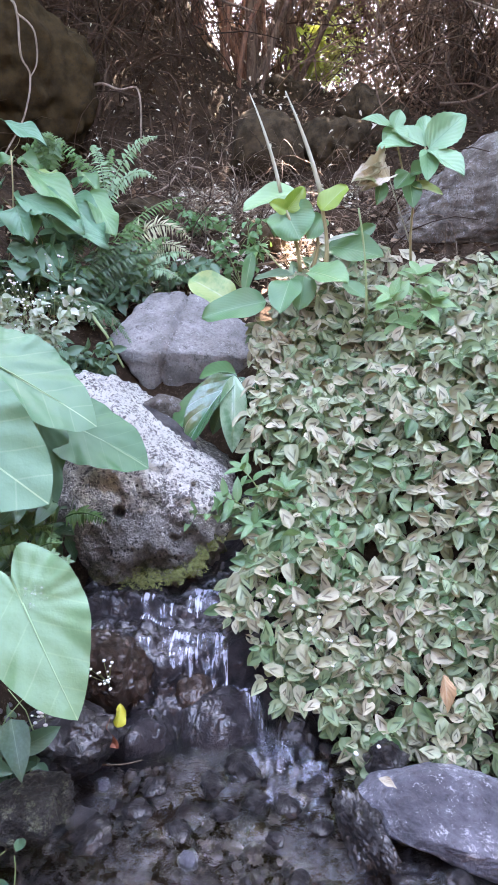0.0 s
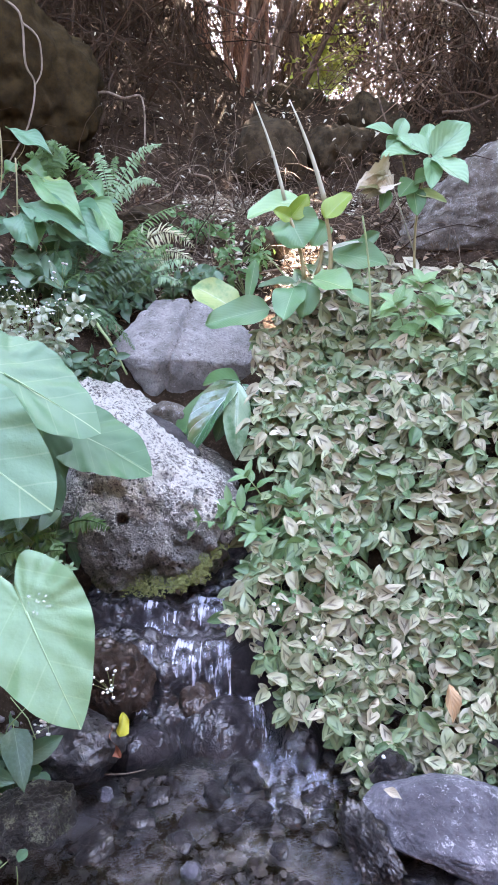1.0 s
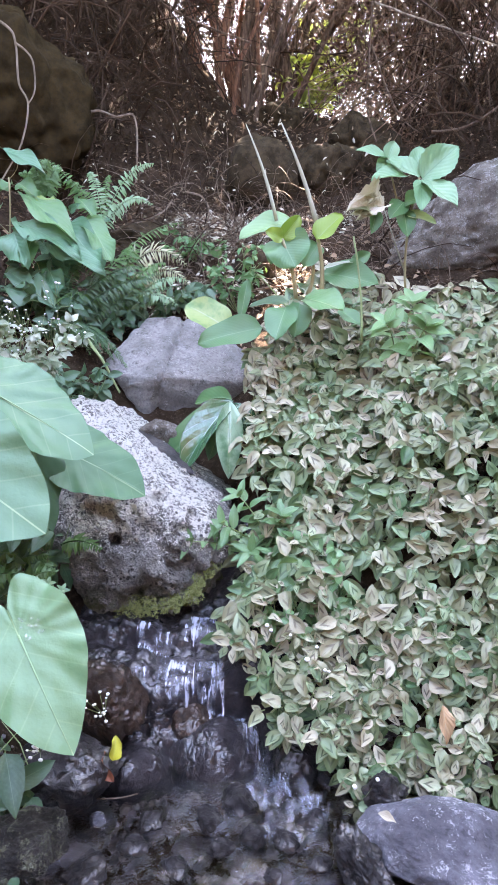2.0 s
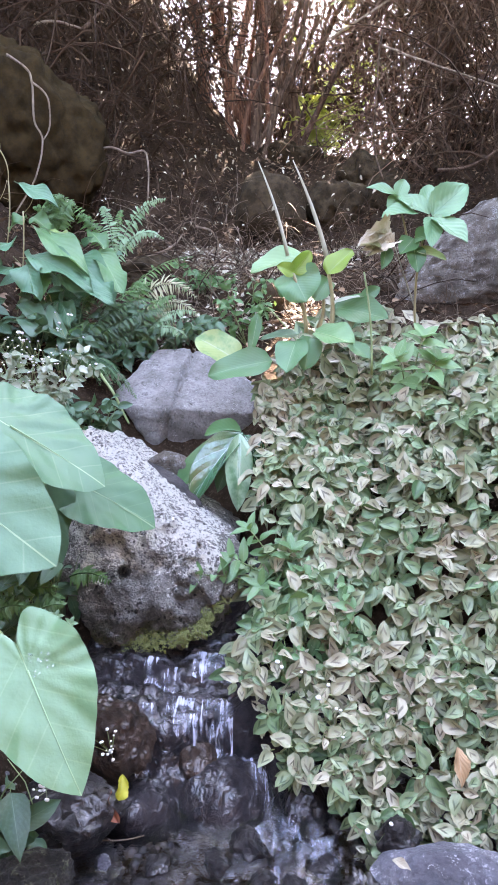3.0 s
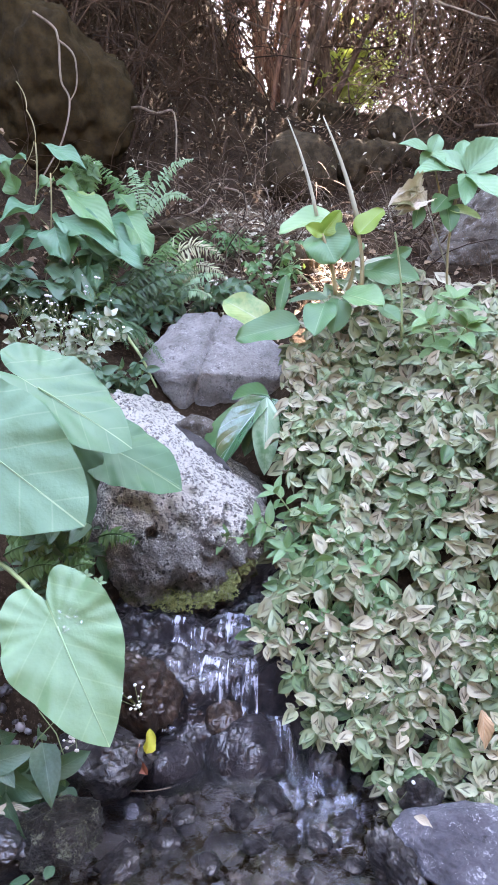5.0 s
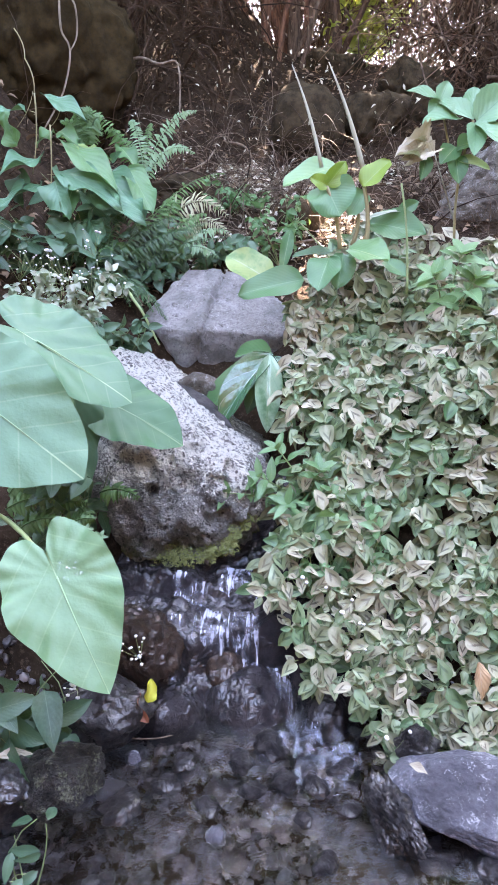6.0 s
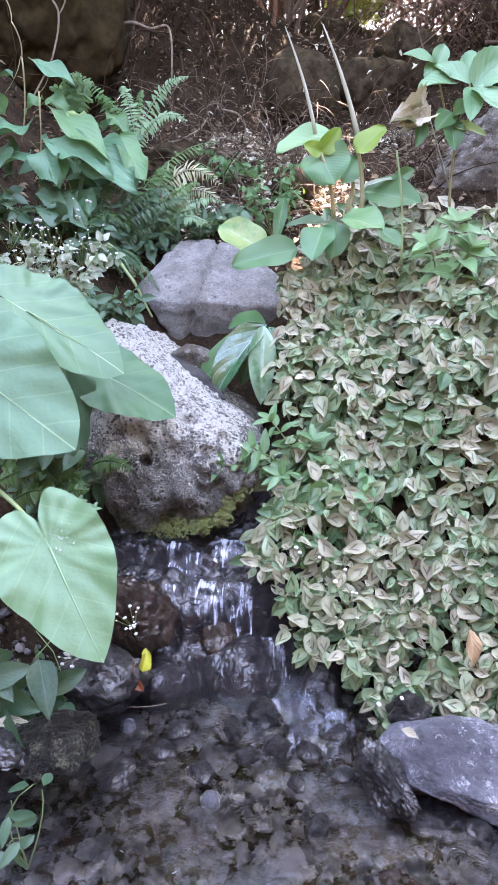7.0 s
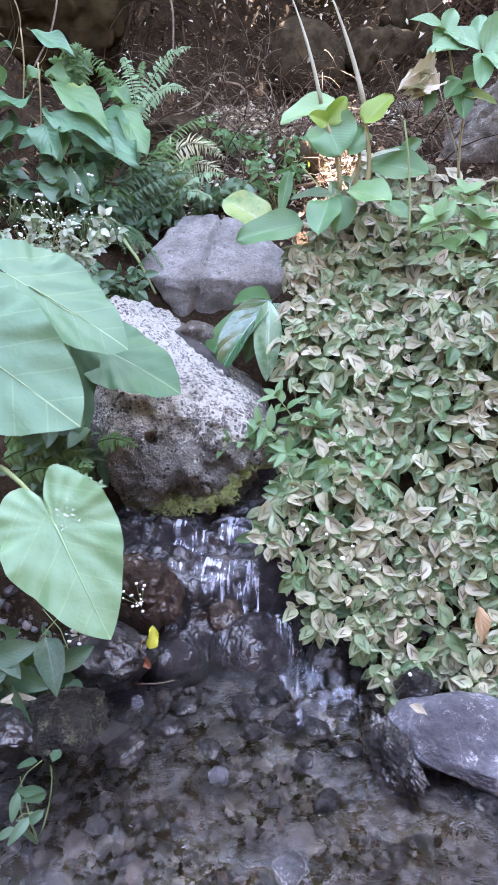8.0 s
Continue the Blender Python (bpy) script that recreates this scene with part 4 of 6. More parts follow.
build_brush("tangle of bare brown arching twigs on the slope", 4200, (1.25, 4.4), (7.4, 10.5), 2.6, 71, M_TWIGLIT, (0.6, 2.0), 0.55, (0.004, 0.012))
build_brush("bleached dry twigs strewn over the bare bank", 900, (-0.5, 1.2), (3.6, 5.4), 0.05, 76, M_PALEBARK, (0.12, 0.5), 0.9, (0.0015, 0.004))
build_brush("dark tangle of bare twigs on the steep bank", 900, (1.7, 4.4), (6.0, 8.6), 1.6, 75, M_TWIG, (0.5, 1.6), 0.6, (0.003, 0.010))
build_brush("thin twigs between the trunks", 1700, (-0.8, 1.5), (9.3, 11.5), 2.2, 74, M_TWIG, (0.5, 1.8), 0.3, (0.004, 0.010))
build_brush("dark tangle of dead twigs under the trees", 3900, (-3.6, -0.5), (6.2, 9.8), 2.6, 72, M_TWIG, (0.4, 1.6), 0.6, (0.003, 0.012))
build_brush("pale dry stems standing among the ferns", 170, (-1.4, 0.3), (4.3, 6.0), 0.35, 78, M_PALEBARK, (0.15, 0.5), 0.8, (0.0015, 0.004))
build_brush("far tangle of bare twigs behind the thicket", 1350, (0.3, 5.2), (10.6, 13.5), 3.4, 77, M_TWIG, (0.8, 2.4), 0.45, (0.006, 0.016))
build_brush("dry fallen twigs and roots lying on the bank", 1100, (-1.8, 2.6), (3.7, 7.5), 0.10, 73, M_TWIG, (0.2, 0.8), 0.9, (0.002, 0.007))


for i, (b, s, ln, hh, mt, lb) in enumerate((
    ((-0.33, 8.9), 7, (0.05, -0.05), 6.0, M_REDBARK, "tall thin tree stems with reddish bark"),
    ((0.25, 9.2), 8, (0.12, -0.05), 6.0, M_BARK, "clump of thin brown leaning tree stems"),
    # the next two stand out of view, added to keep sky light off the bank
    ((-4.2, 6.2), 4, (0.35, -0.1), 5, M_BARK, "unseen leafy tree added to shade the bank"),
    ((4.6, 6.4), 4, (-0.3, -0.1), 5, M_BARK, "unseen leafy tree added to shade the bank"),
    ((2.2, 9.2), 6, (-0.1, -0.15), 5, M_BARK, "tangled brown shrub with bare hanging twigs"),
    ((3.4, 8.4), 6, (-0.2, -0.1), 5, M_BARK, "tangled brown shrub with bare hanging twigs"),
    ((-1.8, 8.6), 6, (0.1, -0.1), 5, M_BARK, "dark shaded tree with many bare twigs"),
    ((-3.2, 8.0), 6, (0.2, -0.1), 5, M_BARK, "dark shaded tree with many bare twigs"),
)):
    build_tree(40 + i, b, s, ln, hh, mt, lb)


def build_trunk_clump():
    root = thing("tree", "clump of reddish and brown tree stems lit from behind", "tree", (-0.176, 8.500, float(land(-0.176, 8.500))), "trees of the thicket")
    for pts, q, mat in (
        (((-0.249, 8.5, 2.733), (-0.328, 8.5, 3.254), (-0.244, 8.5, 3.695), (-0.076, 8.5, 4.422)), 0.055, M_REDBARK),
        (((-0.03, 8.7, 3.024), (-0.02, 8.7, 3.618), (0.042, 8.7, 4.062), (0.122, 8.7, 4.581)), 0.070, M_BARK),
        (((0.078, 8.4, 2.738), (0.21, 8.4, 3.231), (0.462, 8.4, 3.923), (0.579, 8.4, 4.467)), 0.035, M_BARK),
        (((0.02, 8.6, 2.935), (0.311, 8.6, 3.457), (0.5, 8.6, 3.811), (0.706, 8.6, 4.288)), 0.030, M_BARK),
        (((-0.323, 8.8, 2.902), (-0.377, 8.8, 3.644), (-0.333, 8.8, 4.182), (-0.32, 8.8, 4.619)), 0.040, M_BARK),
        (((-0.172, 8.3, 2.743), (-0.099, 8.3, 3.295), (0.203, 8.3, 3.85), (0.426, 8.3, 4.429)), 0.030, M_REDBARK),
    ):
        p = [(pts[0][0], pts[0][1], float(land(pts[0][0], pts[0][1])) - 0.05)] + list(pts)
        t = np.linspace(0, len(p) - 1, 22)
        p = np.stack([np.interp(t, range(len(p)), [c[i] for c in p]) for i in range(3)], 1)
        p[1:-1] = (p[:-2] + p[1:-1] * 2 + p[2:]) / 4
        p = p + 0.02 * np.stack([vnoise(p * 3, 5), vnoise(p * 3, 6), 0 * p[:, 0]], 1)
        part("trunk", mesh_of("trunk", *tube(p, (q, q * 0.8), 9), mat), root)


build_trunk_clump()


# ---- small growth ----
def shoot(root, base, tip, pairs, L, W, mat, seed=0, face=(0, -0.5, 0.8), teeth=0.0, end=True, spread_=0.9, radius=0.003):
    """A leafy stem: pairs of leaves along it and a tuft at its end."""
    r = np.random.default_rng(seed)
    b, t = Vector(base), Vector(tip)
    pts = arc(b, t, 0.01, 0.01 * r.normal(), 8)
    part("stem", mesh_of("stem", *tube(pts, (radius, radius * 0.6), 5), M_STEM), root)
    ax = (t - b).normalized()
    meshes = [mesh_of("leaf", *blade(1, W / L, 4, 10 if teeth else 6, 0.4, 0.2, 0.12 + 0.15 * i, 0.04, 0.95, teeth, i), mat) for i in range(3)]
    side = ax.cross(Vector((0, -1, 0.2))).normalized()
    for k in range(pairs):
        s = (k + 0.6) / pairs
        p = Vector(pts[min(7, int(round(s * 7)))])
        a = k * 1.4 + r.random()
        for q in (0, math.pi):
            o = Matrix.Rotation(a + q, 3, ax) @ side
            d = (o * spread_ + ax * (0.25 + 0.3 * s) + Vector((0, -0.1, -0.1))).normalized()
            z = L * (0.75 + 0.4 * r.random()) * (1.0 - 0.25 * s)
            part("leaf", meshes[int(r.random() * 3)], root, "", "", axes(p, d, Vector(face) + Vector(r.normal(0, 0.25, 3))) @ Matrix.Scale(z, 4))
    if end:
        for k in range(4):
            o = Matrix.Rotation(k * 1.57 + 0.5, 3, ax) @ side
            d = (o * 0.7 + ax * 0.6).normalized()
            part("leaf", meshes[k % 3], root, "", "", axes(t, d, Vector(face) + ax * 0.4) @ Matrix.Scale(L * 0.7, 4))


def frond(root, base, tip, width, n, mat, sag=0.06, face=(0, -0.5, 0.8), slim=0.2, label=""):
    """A fern frond: a rachis with two rows of leaflets, as one mesh."""
    r = np.random.default_rng(int(abs(base[0]) * 1000 + abs(tip[2]) * 7000))
    pts = arc(base, tip, sag, 0, n + 2)
    h = Heap()
    h.add(*tube(pts, (0.0035, 0.001), 4))
    for i in range(1, n + 1):
        s = i / (n + 1)
        t = Vector(pts[i + 1] - pts[i - 1]).normalized()
        sd = t.cross(Vector(face)).normalized()
        for q in (1, -1):
            L = (width * (0.45 + 0.55 * min(1, s * 5)) * (1 - s) ** 0.7 + 0.006) * r.uniform(0.65, 1.1)
            d = (sd * q + t * r.uniform(0.25, 0.6) + Vector((0, 0, -0.42)) + Vector(r.normal(0, 0.13, 3))).normalized()
            h.add(*blade(L, L * slim + 0.004, 2, 4, 0.3, 0.15, 0.2 + 0.35 * r.random()), axes(pts[i], d, Vector(face) + Vector(r.normal(0, 0.25, 3))))
    part("frond", h.mesh("frond", mat), root, label)


def bush(name, label, centre, radii, n, size, mat, seed=0, droop=0.2, slim=0.55, stems=14, category="plant", single=True, face=(0, -0.5, 0.7)):
    """A leafy weed: stems from its foot and leaves turned to the light."""
    r = np.random.default_rng(seed)
    c = Vector(centre)
    foot = (c.x, c.y + radii[1] * 0.3, max(min(float(land(c.x, c.y)), c.z - radii[2] * 0.5), c.z - radii[2] * 2.2))
    root = thing(name, label, category, foot)
    meshes = [blade(1, slim, 4, 6, 0.4, 0.2, droop + 0.15 * i, 0.05, seed=i) for i in range(3)]
    shared = [mesh_of("leaf", *m, mat) for m in meshes]
    st = []
    for k in range(stems):
        e = c + Vector(r.normal(0, 0.5, 3)) * 0.8 * Vector(radii).length / 1.7
        e = Vector((c.x + r.uniform(-1, 1) * radii[0], c.y + r.uniform(-1, 1) * radii[1], c.z + r.uniform(-0.3, 1) * radii[2]))
        st.append(arc(foot, e, 0.02, r.normal(0, 0.03), 6))
        part("stem", mesh_of("stem", *tube(st[-1], (0.0012 + 0.02 * size, 0.001), 4), M_STEM), root)
    rest = Heap()
    for k in range(n):
        p = st[int(r.random() * len(st))]
        o = Vector(p[2 + int(r.random() * 4)])
        d = Vector((r.normal(), r.normal() - 0.4, r.normal(0, 0.5) - 0.15)).normalized()
        L = size * (0.6 + 0.7 * r.random())
        m = axes(o + d * 0.01, d, Vector(face) + Vector(r.normal(0, 0.4, 3))) @ Matrix.Scale(L, 4)
        if single:
            part("leaf", shared[k % 3], root, "", "", m)
        else:
            rest.add(*meshes[k % 3], m)
    if not single:
        part("foliage", rest.mesh("foliage", mat), root, "", "stuff")
    return root


def build_right_plant():
    root = thing("leafy_shoot", "tall leafy shoot with pale ribbed green leaves", "plant", (0.600, 2.629, 1.155))
    part("stem", mesh_of("stem", *tube(arc((0.600, 2.625, 1.134), (0.620, 2.589, 1.544), 0, -0.02, 8), (0.005, 0.004), 6), M_STALK), root)
    part("stem", mesh_of("stem", *tube(arc((0.576, 2.627, 1.383), (0.512, 2.624, 1.612), 0, 0, 6), (0.004, 0.003), 6), M_STALK), root)
    for o, tip, nrm, w, mat in (
        ((0.630, 2.589, 1.540), (0.742, 2.591, 1.647), (0.1, -0.8, 0.55), 0.085, M_RIBBED),
        ((0.625, 2.566, 1.528), (0.722, 2.469, 1.459), (0.2, -0.6, 0.7), 0.075, M_RIBBED),
        ((0.627, 2.612, 1.552), (0.630, 2.654, 1.655), (0, -0.8, 0.5), 0.06, M_RIBBED),
        ((0.620, 2.589, 1.544), (0.512, 2.626, 1.622), (-0.1, -0.6, 0.8), 0.055, M_RIBBED),
        ((0.579, 2.590, 1.548), (0.453, 2.529, 1.547), (-0.1, -0.5, 0.8), 0.065, M_RIBBED),
        ((0.621, 2.567, 1.534), (0.608, 2.466, 1.444), (0.1, -0.8, 0.5), 0.05, M_RIBBED),
        ((0.512, 2.624, 1.610), (0.406, 2.590, 1.645), (0, -0.6, 0.8), 0.045, M_RIBBED),
        ((0.512, 2.624, 1.610), (0.536, 2.637, 1.670), (0, -0.9, 0.3), 0.04, M_RIBBED),
        ((0.512, 2.624, 1.610), (0.475, 2.573, 1.562), (0, -0.8, 0.4), 0.04, M_RIBBED),
        ((0.512, 2.624, 1.610), (0.548, 2.577, 1.581), (0, -0.6, 0.6), 0.035, M_RIBBED),
        ((0.569, 2.592, 1.462), (0.518, 2.542, 1.415), (0, -0.8, 0.5), 0.05, M_GREEN),
        ((0.573, 2.592, 1.462), (0.613, 2.554, 1.475), (0, -0.8, 0.5), 0.05, M_GREEN),
        ((0.569, 2.586, 1.431), (0.574, 2.519, 1.356), (0, -0.8, 0.5), 0.05, M_GREEN),
        ((0.577, 2.584, 1.421), (0.666, 2.528, 1.399), (0, -0.6, 0.7), 0.035, M_YELLOW),
    ):
        L = (Vector(tip) - Vector(o)).length
        leaf_on(root, "leaf", mesh_of("leaf", *blade(L * 1.08, w * 1.45, 6, 16, 0.42, 0.28, 0.12, 0.05, 0.9, 0.03, seed=w * 70), mat), o, tip, nrm)
    dead = thing("withered_leaf", "curled beige withered leaf on a dry stalk", "leaf", (0.416, 2.504, 1.433))
    leaf_on(dead, "leaf", mesh_of("leaf", *blade(0.12, 0.105, 10, 18, 0.5, 0.8, 0.35, 0.30, 0.5, 0.10, 3), M_WITHER), (0.489, 2.547, 1.443), (0.343, 2.489, 1.455), (0.1, -0.9, 0.5))
    leaf_on(dead, "leaf", mesh_of("leaf", *blade(0.10, 0.055, 4, 6, 0.45, 0.3, 0.2), M_GREEN), (0.463, 2.547, 1.439), (0.451, 2.490, 1.365), (0.4, -0.8, 0.3))
    for o, tip, nrm in (((0.470, 2.535, 1.47), (0.385, 2.50, 1.50), (-0.3, -0.6, 0.6)), ((0.455, 2.53, 1.45), (0.362, 2.485, 1.415), (0.4, -0.9, 0.1)), ((0.43, 2.52, 1.47), (0.405, 2.48, 1.375), (0.7, -0.7, 0.2))):
        leaf_on(dead, "leaf", mesh_of("leaf", *blade(0.075, 0.045, 8, 12, 0.5, 0.9, 0.5, 0.35, 0.6, 0.12, 5), M_WITHER), o, tip, nrm)
    part("stalk", mesh_of("stalk", *tube(arc((0.596, 2.643, 1.218), (0.489, 2.547, 1.443), 0, 0, 6), (0.003, 0.002), 5), M_DRY), dead)


build_right_plant()

root = thing("leafy_shoot", "bright green leafy shoots rising from the creeper", "plant", (0.597, 2.635, 0.939))
for k, (a, b) in enumerate((((0.597, 2.630, 0.918), (0.616, 2.568, 1.106)), ((0.564, 2.576, 0.904), (0.512, 2.503, 1.039)), ((0.617, 2.576, 0.904), (0.668, 2.550, 1.024)))):
    shoot(root, a, b, 3, 0.11, 0.06, M_FRESH, 300 + k)

root = thing("striped_plant", "glossy dark plant with drooping leaves, sheen painted as silver stripes", "plant", (-0.025, 2.659, 0.572))
for o, tip, nrm, w, mat in (
    ((-0.050, 2.564, 0.749), (-0.244, 2.408, 0.593), (-0.45, -0.75, 0.5), 0.135, M_SHEENSTRIPE),
    ((-0.061, 2.524, 0.754), (-0.063, 2.359, 0.557), (0.05, -0.95, 0.3), 0.10, M_PALESTRIPE),
    ((-0.036, 2.638, 0.716), (-0.312, 2.533, 0.606), (-0.3, -0.6, 0.7), 0.12, M_GREEN),
    ((-0.058, 2.662, 0.733), (-0.201, 2.696, 0.745), (0, -0.6, 0.8), 0.09, M_GREEN),
    ((-0.045, 2.562, 0.741), (0.029, 2.442, 0.657), (0.3, -0.75, 0.5), 0.075, M_SHEENSTRIPE),
    ((-0.050, 2.599, 0.724), (-0.146, 2.487, 0.579), (-0.2, -0.85, 0.4), 0.09, M_BLUE),
):
    L = (Vector(tip) - Vector(o)).length
    leaf_on(root, "leaf", mesh_of("leaf", *blade(L * 1.08, w, 8, 14, 0.5, 0.45, 0.32, 0.07, 0.85), mat), o, tip, nrm)
part("stem", mesh_of("stem", *tube(arc((0.032, 2.635, 0.462), (-0.036, 2.653, 0.689), 0, 0, 6), (0.006, 0.004), 6), M_STEM), root)

root = thing("balsam_weed", "soft green weed leaning over the boulder", "plant", (0.050, 1.955, 0.387))
for k, (a, b, n) in enumerate((((0.051, 1.974, 0.379), (-0.159, 1.889, 0.462), 3), ((0.060, 1.996, 0.388), (-0.069, 1.928, 0.500), 3), ((0.069, 2.009, 0.401), (-0.019, 1.993, 0.565), 3), ((0.069, 2.005, 0.383), (0.110, 1.980, 0.506), 3),
                               ((0.067, 1.948, 0.354), (0.015, 1.864, 0.439), 2), ((0.102, 1.951, 0.371), (0.150, 1.917, 0.450), 3))):
    shoot(root, a, b, n + 1, 0.088, 0.034, M_WEED, 320 + k)
root = thing("seedling", "tiny seedling growing from the boulder", "plant", (-0.291, 1.900, 0.368))
shoot(root, (-0.291, 1.899, 0.363), (-0.289, 1.895, 0.442), 2, 0.04, 0.018, M_FRESH, 340, radius=0.0015)

# ferns behind the boulder
root = thing("fern", "arching green fern on the bank", "fern", (-0.804, 4.004, 1.369))
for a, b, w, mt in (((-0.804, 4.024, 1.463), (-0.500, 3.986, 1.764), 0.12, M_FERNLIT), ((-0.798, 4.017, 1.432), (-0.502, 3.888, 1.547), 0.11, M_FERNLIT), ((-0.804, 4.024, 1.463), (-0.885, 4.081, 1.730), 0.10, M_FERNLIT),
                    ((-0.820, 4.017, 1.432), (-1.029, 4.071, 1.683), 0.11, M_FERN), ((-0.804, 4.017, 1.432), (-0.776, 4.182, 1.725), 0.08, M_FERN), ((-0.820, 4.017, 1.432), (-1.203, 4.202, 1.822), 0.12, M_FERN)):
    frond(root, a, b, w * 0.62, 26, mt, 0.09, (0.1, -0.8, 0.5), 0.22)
root = thing("fern", "dark green fern in front of the brown rock", "fern", (-1.08, 3.9, 1.605))
for a, b in (((-1.081, 3.9, 1.592), (-1.197, 3.85, 1.701)), ((-1.081, 3.9, 1.592), (-1.126, 3.85, 1.752)), ((-1.081, 3.9, 1.592), (-1.037, 3.85, 1.764)), ((-1.081, 3.9, 1.592), (-0.974, 3.85, 1.724)), ((-1.081, 3.9, 1.592), (-1.197, 3.85, 1.629))):
    frond(root, a, b, 0.085, 22, M_FERN, 0.05, (0.0, -0.85, 0.4))
root = thing("fern", "yellowing fern with drooping fronds", "fern", (-0.595, 3.641, 1.103))
for a, b, w, mt in (((-0.648, 3.710, 1.188), (-0.306, 3.617, 1.234), 0.12, M_FERNDRY), ((-0.595, 3.641, 1.103), (-0.285, 3.546, 1.136), 0.10, M_FERNDRY), ((-0.639, 3.641, 1.103), (-0.565, 3.678, 1.277), 0.12, M_FERN), ((-0.586, 3.584, 1.077), (-0.400, 3.480, 1.069), 0.08, M_FERNDRY)):
    frond(root, a, b, w, 26, mt, 0.10, (0, -0.85, 0.5), 0.07)
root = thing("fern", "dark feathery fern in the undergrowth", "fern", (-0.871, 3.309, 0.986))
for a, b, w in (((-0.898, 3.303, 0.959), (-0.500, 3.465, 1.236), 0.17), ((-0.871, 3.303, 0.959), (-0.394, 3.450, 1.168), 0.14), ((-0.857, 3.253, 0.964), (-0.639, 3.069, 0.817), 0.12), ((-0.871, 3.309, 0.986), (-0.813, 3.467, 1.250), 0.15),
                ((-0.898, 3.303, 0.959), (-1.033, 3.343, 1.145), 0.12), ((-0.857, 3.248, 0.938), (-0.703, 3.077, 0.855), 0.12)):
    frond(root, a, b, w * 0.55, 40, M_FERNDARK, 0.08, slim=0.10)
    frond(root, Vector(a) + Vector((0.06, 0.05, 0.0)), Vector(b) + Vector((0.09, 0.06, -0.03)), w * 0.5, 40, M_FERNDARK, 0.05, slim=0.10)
root = thing("fern", "tangled half-dry fern behind the boulders", "fern", (-0.607, 3.522, 1.024))
for k, (a, b, w) in enumerate((((-0.607, 3.519, 1.010), (-0.301, 3.501, 1.166), 0.10), ((-0.636, 3.522, 1.024), (-0.406, 3.569, 1.249), 0.11), ((-0.664, 3.522, 1.024), (-0.751, 3.560, 1.207), 0.10), ((-0.607, 3.519, 1.010), (-0.333, 3.374, 1.049), 0.09),
                               ((-0.693, 3.522, 1.024), (-0.884, 3.225, 1.072), 0.12), ((-0.683, 3.628, 1.045), (-0.611, 3.792, 1.336), 0.10), ((-0.784, 3.862, 1.184), (-0.976, 3.799, 1.365), 0.12), ((-0.784, 3.862, 1.184), (-0.383, 4.334, 1.477), 0.10))):
    frond(root, a, b, w, 24, M_FERN if k % 3 else M_FERNLIT, 0.07)
root = thing("fern", "small fern sprouting beside the boulder", "fern", (-0.498, 1.819, 0.468))
for a, b, w in (((-0.539, 1.850, 0.471), (-0.400, 1.772, 0.489), 0.055), ((-0.595, 1.769, 0.473), (-0.696, 1.782, 0.535), 0.06), ((-0.595, 1.769, 0.473), (-0.655, 1.722, 0.495), 0.05), ((-0.579, 1.766, 0.458), (-0.534, 1.710, 0.435), 0.05)):
    frond(root, a, b, w, 16, M_FERN, 0.02)

root = thing("fern", "shaded fern under the taro leaves", "fern", (-0.688, 1.72, 0.428))
for a, b in (((-0.742, 1.72, 0.496), (-0.561, 1.67, 0.567)), ((-0.76, 1.7, 0.479), (-0.597, 1.65, 0.527)), ((-0.686, 1.72, 0.445), (-0.521, 1.67, 0.519)), ((-0.769, 1.75, 0.5), (-0.66, 1.7, 0.579)), ((-0.62, 1.7, 0.404), (-0.496, 1.65, 0.48)), ((-0.721, 1.68, 0.429), (-0.573, 1.63, 0.48))):
    frond(root, a, b, 0.05, 22, M_FERN, 0.02, (0.0, -0.7, 0.6), 0.16)
root = thing("leafy_sprig", "small pale-tipped sprigs beside the boulder", "plant", (-0.572, 1.67, 0.333))
for k, (a, b) in enumerate((((-0.586, 1.66, 0.347), (-0.519, 1.64, 0.451)), ((-0.558, 1.68, 0.346), (-0.489, 1.66, 0.422)), ((-0.542, 1.66, 0.286), (-0.489, 1.64, 0.368)), ((-0.625, 1.68, 0.379), (-0.556, 1.66, 0.449)))):
    shoot(root, a, b, 4, 0.032, 0.016, M_FERNLIT, 350 + k, radius=0.0012)

